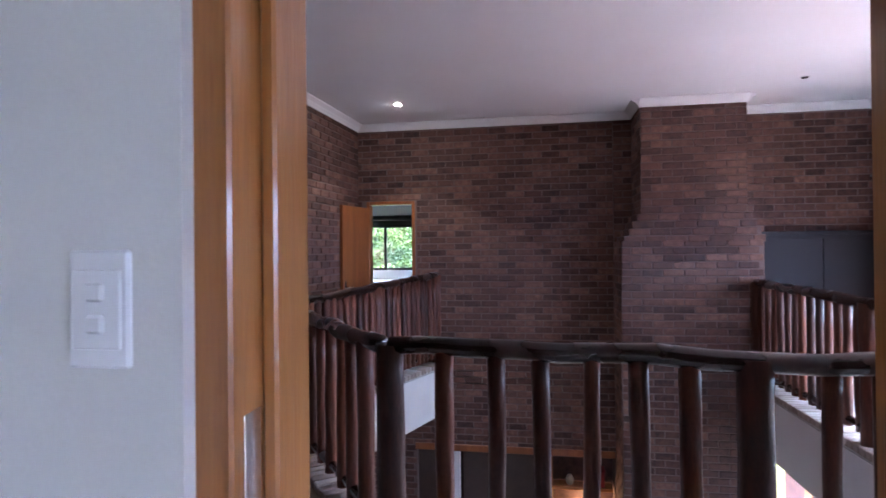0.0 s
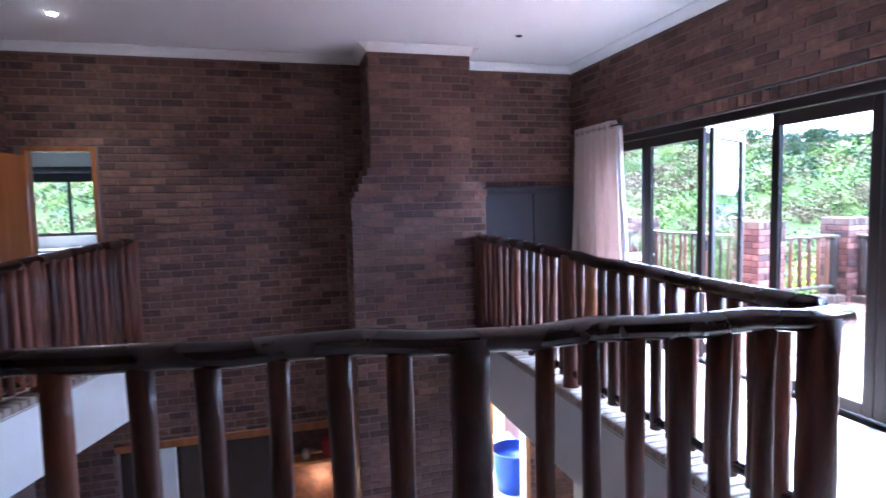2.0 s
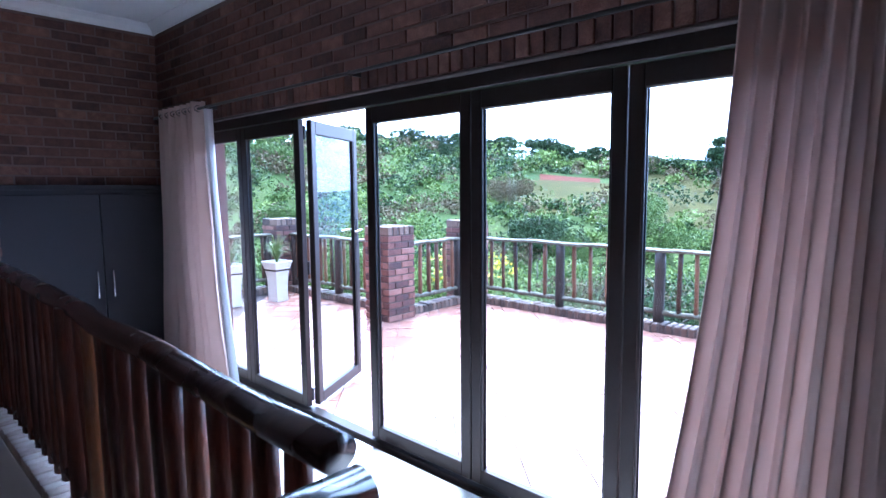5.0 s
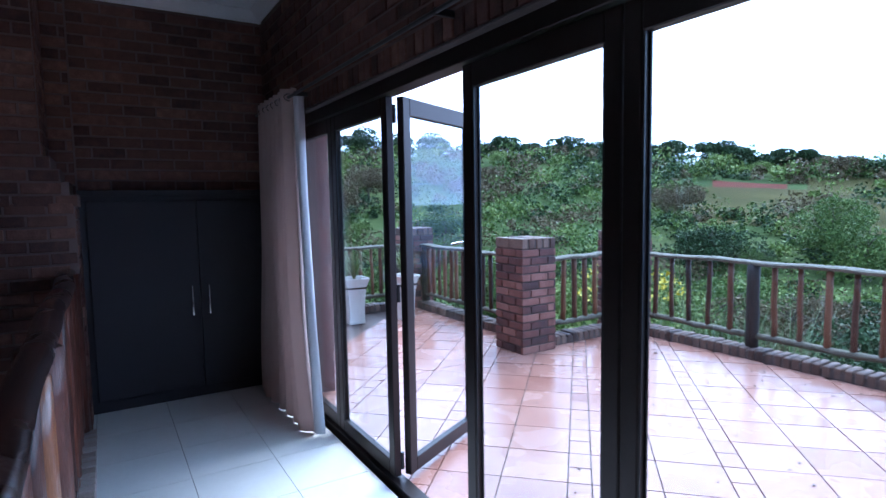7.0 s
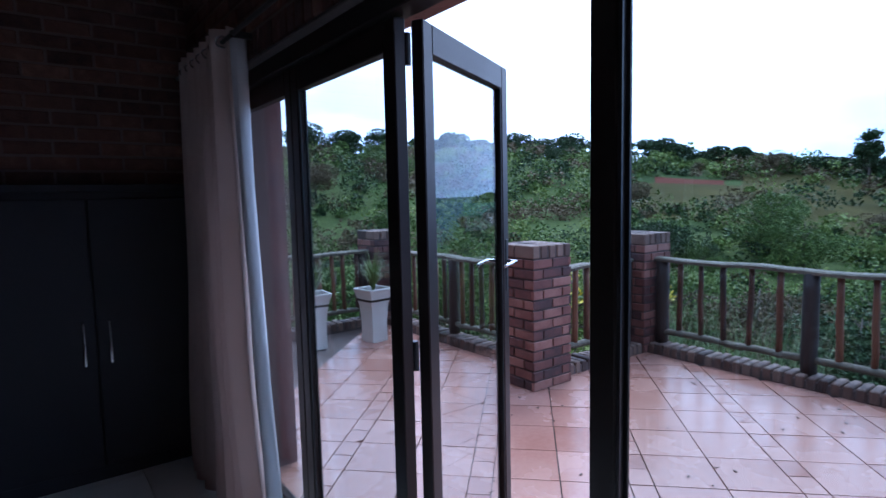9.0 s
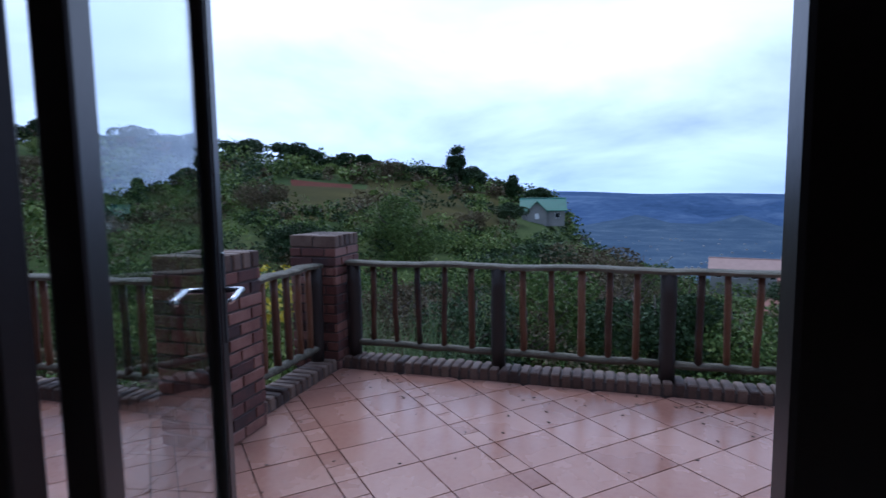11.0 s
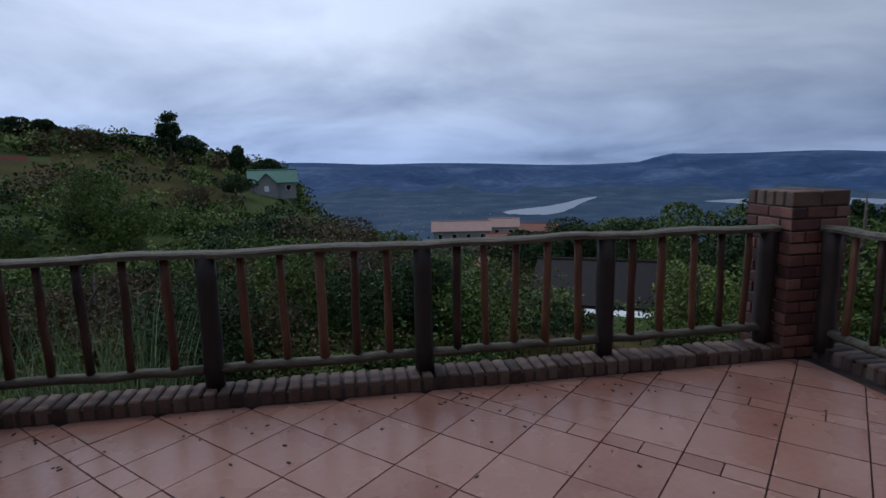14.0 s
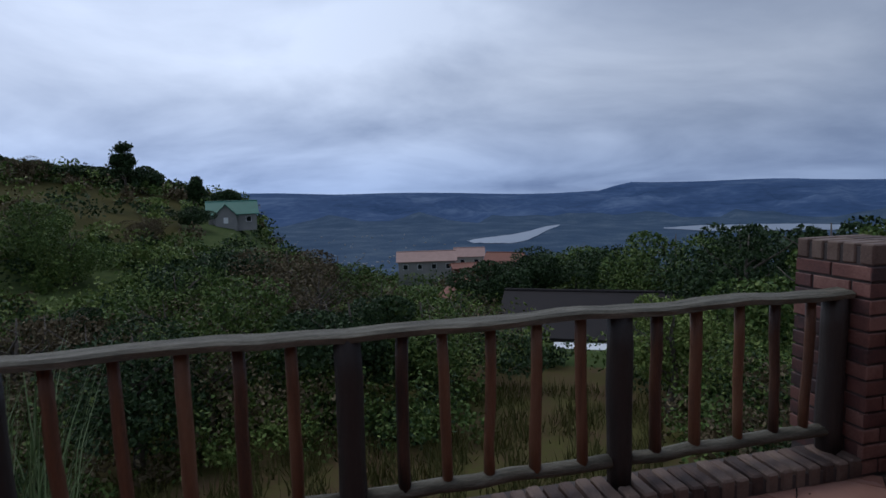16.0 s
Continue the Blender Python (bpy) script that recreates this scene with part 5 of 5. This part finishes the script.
# ---- trees and bush ----
def leaf_quads(centres, size, rs):
    """numpy: one bent-free leaf quad at every centre, turned at random"""
    n = len(centres)
    u = rs.normal(size=(n, 3)); u /= np.linalg.norm(u, axis=1)[:, None]
    w = rs.normal(size=(n, 3)); w -= (w * u).sum(1)[:, None] * u; w /= np.linalg.norm(w, axis=1)[:, None]
    s = (size * rs.uniform(0.6, 1.3, n))[:, None]
    v = np.stack([centres - u * s, centres + w * s * 0.55, centres + u * s, centres - w * s * 0.55], 1).reshape(-1, 3)
    f = np.arange(4 * n).reshape(-1, 4)
    return v, f


def np_mesh(name, v, f, material):
    me = bpy.data.meshes.new(name)
    me.from_pydata(v.tolist(), [], f.tolist())
    me.materials.append(material)
    me.update()
    return me


def clump_points(rs, n, rx, rz, lumps=9):
    """points filling an uneven crown: several lumps of different size"""
    c = rs.normal(size=(lumps, 3)); c /= np.linalg.norm(c, axis=1)[:, None]
    c *= rs.uniform(0.35, 0.75, lumps)[:, None]
    rad = rs.uniform(0.28, 0.52, lumps)
    pick = rs.randint(0, lumps, n)
    d = rs.normal(size=(n, 3)); d /= np.linalg.norm(d, axis=1)[:, None]
    p = c[pick] + d * (rad[pick] * rs.uniform(0.55, 1.0, n) ** 0.5)[:, None]
    return p * np.array([rx, rx, rz])


def tree(name, x, y, z, height, width, trunk_r, material, leaves, leaf, seed, label, slim=False, bare=False):
    rs, rng = np.random.RandomState(seed), random.Random(seed)
    t = thing(name, pose(x, y, z, 0, 0, seed * 47 % 360), label, "tree", "garden trees")
    trunk_h = height * (0.3 if not slim else 0.2)
    tg = Geo().tube([(0, 0, -1.0), (0.05, 0, 0.3), (0.1 * rng.uniform(-1, 1), 0.1, trunk_h), (0.15 * rng.uniform(-1, 1), 0, height * 0.62), (0, 0.1, height * 0.9)], [trunk_r * 1.4, trunk_r, trunk_r * 0.75, trunk_r * 0.45, trunk_r * 0.12], 9)
    tr = part("trunk", tg, BARK, t, "", True)
    for i in range(9 if not bare else 22):
        az, h0 = rng.uniform(0, 6.283), trunk_h * rng.uniform(0.7, 1.4) + (height * 0.25 * rng.random())
        L = width * 0.36 * rng.uniform(0.6, 1.0) * (1.3 if bare else 1)
        pts = [(0, 0, h0), (L * 0.4 * math.cos(az), L * 0.4 * math.sin(az), h0 + L * 0.3), (L * 0.75 * math.cos(az + 0.3), L * 0.75 * math.sin(az + 0.3), h0 + L * 0.6), (L * math.cos(az + 0.1), L * math.sin(az + 0.1), h0 + L * 0.8)]
        part("limb", Geo().tube(pts, [trunk_r * 0.4, trunk_r * 0.28, trunk_r * 0.16, trunk_r * 0.05], 6), BARK, tr, "", True)
    if slim:
        lumps = [(rng.uniform(0.15, 1.0), rng.uniform(0, 6.283)) for _ in range(26)]
        c = np.array([[width * 0.42 * (1.12 - q) ** 0.7 * math.cos(w), width * 0.42 * (1.12 - q) ** 0.7 * math.sin(w), height * q] for q, w in lumps])
        pts = c[rs.randint(0, 26, leaves)] + rs.normal(size=(leaves, 3)) * np.array([0.62, 0.62, 0.5])
    else:
        pts = clump_points(rs, leaves, width / 2 * 1.25, height * 0.42, 14)
        pts[:, 2] += height * 0.55
    v, f = leaf_quads(pts, np.full(leaves, leaf), rs)
    ob = new("crown", np_mesh("crown", v, f, material))
    ob.parent = t
    return t


NEAR_TREES = [  # azimuth, distance, height, width, material, leaves
    (-2, 19, 4.4, 4.8, LEAF_B, 9000, 0.11), (-9, 20, 4.2, 4.5, LEAF_A, 8000, 0.11), (10, 21, 5.0, 6.0, LEAF_A, 9000, 0.11),
    (-33.5, 20, 4.3, 3.4, LEAF_C, 6000, 0.1), (18, 17, 4.2, 4.2, LEAF_B, 6000, 0.1), (26, 24, 5.0, 6.0, LEAF_D, 5000, 0.12),
    (-16, 58, 6.0, 8.0, LEAF_B, 6500, 0.22), (-20.5, 66, 7.0, 9.0, LEAF_B, 6500, 0.24), (-25, 72, 7.5, 10.0, LEAF_A, 6000, 0.24),
    (-29, 60, 7.5, 9.0, LEAF_B, 6000, 0.22), (-34, 48, 8.5, 9.0, LEAF_A, 6000, 0.2), (-40, 40, 8.0, 9.0, LEAF_B, 6000, 0.2), (-46, 30, 8.0, 8.0, LEAF_A, 6000, 0.18),
    (4, 46, 7.5, 8.0, LEAF_D, 5000, 0.18), (-1, 52, 7.0, 8.0, LEAF_A, 5000, 0.18), (14, 38, 6.0, 7.0, LEAF_A, 6000, 0.16), (34, 30, 5.5, 7.0, LEAF_A, 6000, 0.15), (44, 26, 5.5, 7.0, LEAF_C, 6000, 0.14), (58, 34, 6.5, 8.0, LEAF_A, 6000, 0.16), (70, 26, 6.0, 7.0, LEAF_A, 6000, 0.15)]
for i, (a, r, h, w, m, n, lf) in enumerate(NEAR_TREES):
    x, y = at_az(a, r)
    tree("tree", x, y, ground_z(x, y), h, w, 0.12 + h * 0.012, m, int(n * 1.6), lf * 0.72, 100 + i, "leafy " + m.name.split("_")[0] + " green broadleaf tree below the terrace")
# bare twiggy shrub in front of the terrace
for a, r, s in ((21, 20, 4.5), (24, 25, 5), (15, 27, 5.0), (5, 24, 5.2), (8, 31, 6), (1, 33, 6), (-5, 27, 5), (12, 18, 3.8), (-13, 24, 4.2)):
    x, y = at_az(a, r)
    tree("bare_tree", x, y, ground_z(x, y), s, s, 0.08, LEAF_D, 1500, 0.07, 300 + int(a), "half-bare grey-branched tree below the terrace", bare=True)
# tall dark trees on the skyline
for a, r, h, w, slim in ((17.5, 160, 12, 7, True), (16.2, 165, 7, 9, False), (12.0, 160, 7.5, 5, False), (9.8, 150, 6.5, 8, False), (-39.6, 92, 11.5, 9, False), (-43.9, 88, 11.0, 9, False), (-48, 90, 11.5, 10, False), (26.5, 185, 6.5, 6, False), (24, 180, 4.5, 9, False), (21, 175, 5, 14, False), (29, 190, 6.0, 10, False), (32, 195, 7.5, 10, False), (34, 197, 8.5, 12, False), (38.5, 195, 9, 14, False), (42, 200, 10, 14, False), (45, 200, 8, 12, False), (48, 200, 11, 12, False), (51, 200, 8, 12, False), (54, 195, 10, 12, False), (57, 195, 8, 14, False), (61, 195, 10, 14, False), (65, 190, 9, 14, False), (69, 190, 11, 12, False), (73, 190, 9, 14, False), (78, 190, 10, 14, False), (84, 190, 10, 14, False)):
    x, y = at_az(a, r)
    tree("skyline_tree", x, y, ground_z(x, y), h, w, 0.35, LEAF_B, 4200, 0.4, 1000 + int(a * 10), "tall dark tree on the hill's skyline", slim)

# more trees over the hillside, copies of those near the terrace
protos = [o for o in scene.objects if o.parent is None and o.name.split(".")[0] == "tree"]
rng = random.Random(77)
for _ in range(110):
    a, r = rng.uniform(-50, 100), rng.uniform(36, 175)
    if (95 < r < 164 and 12.5 < a < 26) or (110 < r < 162 and 25 < a < 36) or (a < 4 and r > 62) or (-33 < a < -16 and r < 64) or (-16 <= a < -4 and r > 50):
        continue
    x, y = at_az(a, r)
    k = rng.uniform(0.7, 1.15)
    copy_thing(rng.choice(protos), pose(x, y, ground_z(x, y) - 0.3, 0, 0, rng.uniform(0, 360)) @ Matrix.Scale(k, 4))

# bush cover of the hillside, too many plants to count
rs = np.random.RandomState(21)
buckets = {m.name: ([], 0, m) for m in (LEAF_A, LEAF_B, LEAF_C, LEAF_D)}
cover = {m.name: [] for m in (LEAF_A, LEAF_B, LEAF_C, LEAF_D)}
names = [LEAF_D.name, LEAF_A.name, LEAF_B.name, LEAF_C.name, LEAF_A.name, LEAF_D.name]
for i in range(5600):
    a = rs.uniform(-62, 125)
    r = 15 + 240 * rs.uniform(0, 1) ** 1.5
    if a < 6 and r > 150:
        continue
    if -36 < a < -14 and r < 21 or (r < 32 and -32 < a < 36 and rs.uniform() < 0.62):
        continue
    if 5 < a < 12 and 96 < r < 134:
        continue
    if 95 < r < 164 and 12.5 < a < 26 and rs.uniform() < 0.85:
        continue
    if 104 < r < 154 and 26.5 < a < 35.5:
        continue
    if (-30 < a < -17 and 20 < r < 60 and (r > 30 or rs.uniform() < 0.55)) or (-16 < a < -4 and 62 < r < 100 and rs.uniform() < 0.6) or (-18 < a < -3 and 96 < r < 135 and rs.uniform() < 0.85):
        continue
    x, y = at_az(a, r)
    if x < 9.5 and r < 22:
        continue
    rad = rs.uniform(0.6, 1.8) * (1 + r / 95)
    n = int(520 if r < 30 else 330 if r < 50 else 140)
    pts = clump_points(rs, n, rad * 1.2, rad * rs.uniform(0.7, 1.0), 6) + np.array([x, y, ground_z(x, y) + rad * 0.45])
    patch = noise.noise((x * 0.035, y * 0.035, 7))
    pick = names[int((patch * 0.9 + 0.5 + rs.uniform(-0.25, 0.25)) * 5.999) % 6]
    cover[pick].append((pts, (0.035 + r * 0.0026) if r < 50 else 0.055 + r * 0.0025))
for key, (_, _, m) in buckets.items():
    v, f, k = [], [], 0
    for pts, s in cover[key]:
        vv, ff = leaf_quads(pts, np.full(len(pts), s), rs)
        v.append(vv); f.append(ff + k); k += len(vv)
    ob = new("bush_cover", np_mesh("bush_cover", np.concatenate(v), np.concatenate(f), m))
    tagged(ob, m.name.replace("_", " ") + " of dense hillside bush", "bushes", kind="stuff")

# low grass and weeds on the yard below the terrace
rs = np.random.RandomState(52)
GRASS = mat("olive_yard_grass", [(0.04, 0.045, 0.012), (0.085, 0.085, 0.026), (0.14, 0.125, 0.045)], 0.6, scale=1, rnd=0.6, bump=0, spec=0.1)
n_blades = 26000
az, rr = rs.uniform(-34, 34, n_blades), 7.5 + 15 * rs.uniform(0, 1, n_blades) ** 1.2
keep = np.sin(az * 0.9) + np.sin(rr * 1.3 + az * 0.35) + rs.normal(size=n_blades) * 0.7 > -0.2
az, rr = np.radians(az[keep]), rr[keep]
gx, gy = EX + rr * np.cos(az), EY + rr * np.sin(az)
base = np.array([(x, y, ground_z(x, y) - 0.02) for x, y in zip(gx, gy)])
ht, tw = rs.uniform(0.15, 0.6, len(base)), rs.uniform(0, 6.283, len(base))
side = np.stack([np.cos(tw), np.sin(tw), np.zeros(len(base))], 1) * 0.02
lean = np.stack([rs.normal(size=len(base)) * 0.12, rs.normal(size=len(base)) * 0.12, ht], 1)
v = np.stack([base - side, base + side, base + lean * 0.6 + side * 0.7, base + lean], 1).reshape(-1, 3)
ob = new("grass", np_mesh("grass", v, np.arange(len(v)).reshape(-1, 4), GRASS))
tagged(ob, "low olive grass and weeds on the yard below", "grass", kind="stuff")

# reeds and yellow flowers just past the terrace
reed = Geo()
rng = random.Random(4)
for _ in range(700):
    a, r = rng.uniform(24, 42), rng.uniform(6.5, 10)
    x, y = at_az(a, r)
    z = ground_z(x, y)
    h, az, w = rng.uniform(3.6, 5.6), rng.uniform(0, 6.283), rng.uniform(0.015, 0.03)
    k = len(reed.v)
    for i in range(5):
        f = i / 4
        b = 0.9 * f ** 2.5
        reed.v += [(x + b * math.cos(az) - w * (1 - f) * math.sin(az), y + b * math.sin(az) + w * (1 - f) * math.cos(az), z + h * f - 0.5 * f ** 4), (x + b * math.cos(az) + w * (1 - f) * math.sin(az), y + b * math.sin(az) - w * (1 - f) * math.cos(az), z + h * f - 0.5 * f ** 4)]
    reed.f += [(k + 2 * i, k + 2 * i + 1, k + 2 * i + 3, k + 2 * i + 2) for i in range(4)]
tagged(part("reeds", reed, LEAF_REED), "pale green reed leaves rising past the terrace", "reeds", kind="stuff")
YELLOW = mat("yellow_flower", [(0.4, 0.32, 0.01), (0.6, 0.48, 0.03)], 0.6, scale=3, bump=0)
fx, fy = at_az(44, 8.5)
v, f = leaf_quads(clump_points(rs, 500, 1.3, 0.5, 7) + np.array([fx, fy, -0.1]), np.full(500, 0.05), rs)
ob = new("flowers", np_mesh("flowers", v, f, YELLOW))
tagged(ob, "yellow flower heads of a shrub past the terrace", "flowers", kind="stuff")
sh = thing("flowering_shrub", pose(fx, fy, ground_z(fx, fy)), "tall green shrub with yellow flowers past the terrace", "shrub")
v, f = leaf_quads(clump_points(rs, 2500, 1.4, 2.2, 9) + np.array([0, 0, 2.4]), np.full(2500, 0.09), rs)
ob = new("leaves", np_mesh("leaves", v, f, LEAF_C)); ob.parent = sh

# dry leaf bits lying on the terrace
bits = Geo()
rng = random.Random(31)
for _ in range(150):
    x, y = rng.uniform(4.8, 8.0), rng.uniform(2.6, 7.9)
    if rng.random() < 0.5:
        x = 8.06 - abs(rng.gauss(0, 0.25))
    w, q = rng.uniform(0.004, 0.012), rng.uniform(0, 6.283)
    bits.box(-w, w, -w * 0.5, w * 0.5, 0.0005, 0.004, pose(x, y, 0.001, 0, 0, math.degrees(q)))
tagged(part("leaf_litter", bits, SOIL), "dark dry leaf bits scattered on the terrace tiles", "leaf litter", kind="stuff")

# ---- brickwork, piece by piece ----
brick_skin(wall_north, (XW, YN), (1.0, YN), LOW, 3.2, BRICK_IN, holes=[(-2.30 - XW, -1.58 - XW, 0, 2.25), (-1.60 - XW, 0.98 - XW, LOW, -1.03)], near=(1.2, 3.6, 0.2, 3.2), seed=1)
brick_skin(wall_north, (1.0, YN), (1.235, YN), 1.62, 3.2, BRICK_IN, seed=15)
brick_skin(wall_north, (2.385, YN), (2.55, YN), 1.62, 3.2, BRICK_IN, seed=16)
brick_skin(wall_north, (2.55, YN), (XE, YN), 1.74, 3.2, BRICK_IN, seed=2)
brick_skin(wall_west, WS, WN, 0.0, 3.2, BRICK_IN, near=(3.0, 6.6, 0.5, 3.2), seed=3)
brick_skin(wall_east, (XE, YN), (XE, YS), HEAD + 0.12, 3.2, BRICK_IN, near=(0.5, 6, 2, 3.3), seed=4)
brick_skin(wall_east, (XE, DOOR_Y0), (XE, YS), 0.0, HEAD + 0.12, BRICK_IN, seed=5)
brick_skin(wall_east, (XE, YN), (XE, DOOR_Y1), 0.0, HEAD + 0.12, BRICK_IN, seed=6)
brick_skin(wall_south, (XE, YS), (0.56, YS), 0.0, 3.2, BRICK_IN, seed=7)
brick_skin(wall_south, (-0.40, YS), (XW, YS), 0.0, 3.2, BRICK_IN, seed=8)
brick_skin(chim, (1.235, CH_Y), (2.385, CH_Y), 1.62 + 4 * COURSE, 3.2, BRICK_IN, near=(0, 2, 0, 4), limit=150, seed=9)
for i in range(4):
    s = 0.047 * (4 - i)
    brick_skin(chim, (1.235 - s, CH_Y), (2.385 + s, CH_Y), 1.62 + i * COURSE, 1.62 + (i + 1) * COURSE, BRICK_IN, near=(0, 2, 0, 4), seed=20 + i)
    brick_skin(chim, (1.235 - s, YN), (1.235 - s, CH_Y), 1.62 + i * COURSE, 1.62 + (i + 1) * COURSE, BRICK_IN, seed=30 + i)
brick_skin(chim, (1.0, CH_Y), (2.55, CH_Y), LOW, 1.62, BRICK_IN, near=(0, 2, -0.6, 4), limit=200, seed=10)
brick_skin(chim, (1.0, YN), (1.0, CH_Y), LOW, 1.62, BRICK_IN, seed=11)
brick_skin(chim, (2.55, CH_Y), (2.55, YN), LOW, -0.31, BRICK_IN, seed=17)
brick_skin(wall_north, (2.55, YN), (XE, YN), LOW, -0.31, BRICK_IN, holes=[(0.2, 0.8, LOW, -0.93)], seed=18)
brick_skin(chim, (2.55, CH_Y), (2.55, YN), 0, 1.62, BRICK_IN, seed=12)
brick_skin(chim, (1.235, YN), (1.235, CH_Y), 1.62 + 4 * COURSE, 3.2, BRICK_IN, seed=13)
brick_skin(chim, (2.385, CH_Y), (2.385, YN), 1.62 + 4 * COURSE, 3.2, BRICK_IN, seed=14)
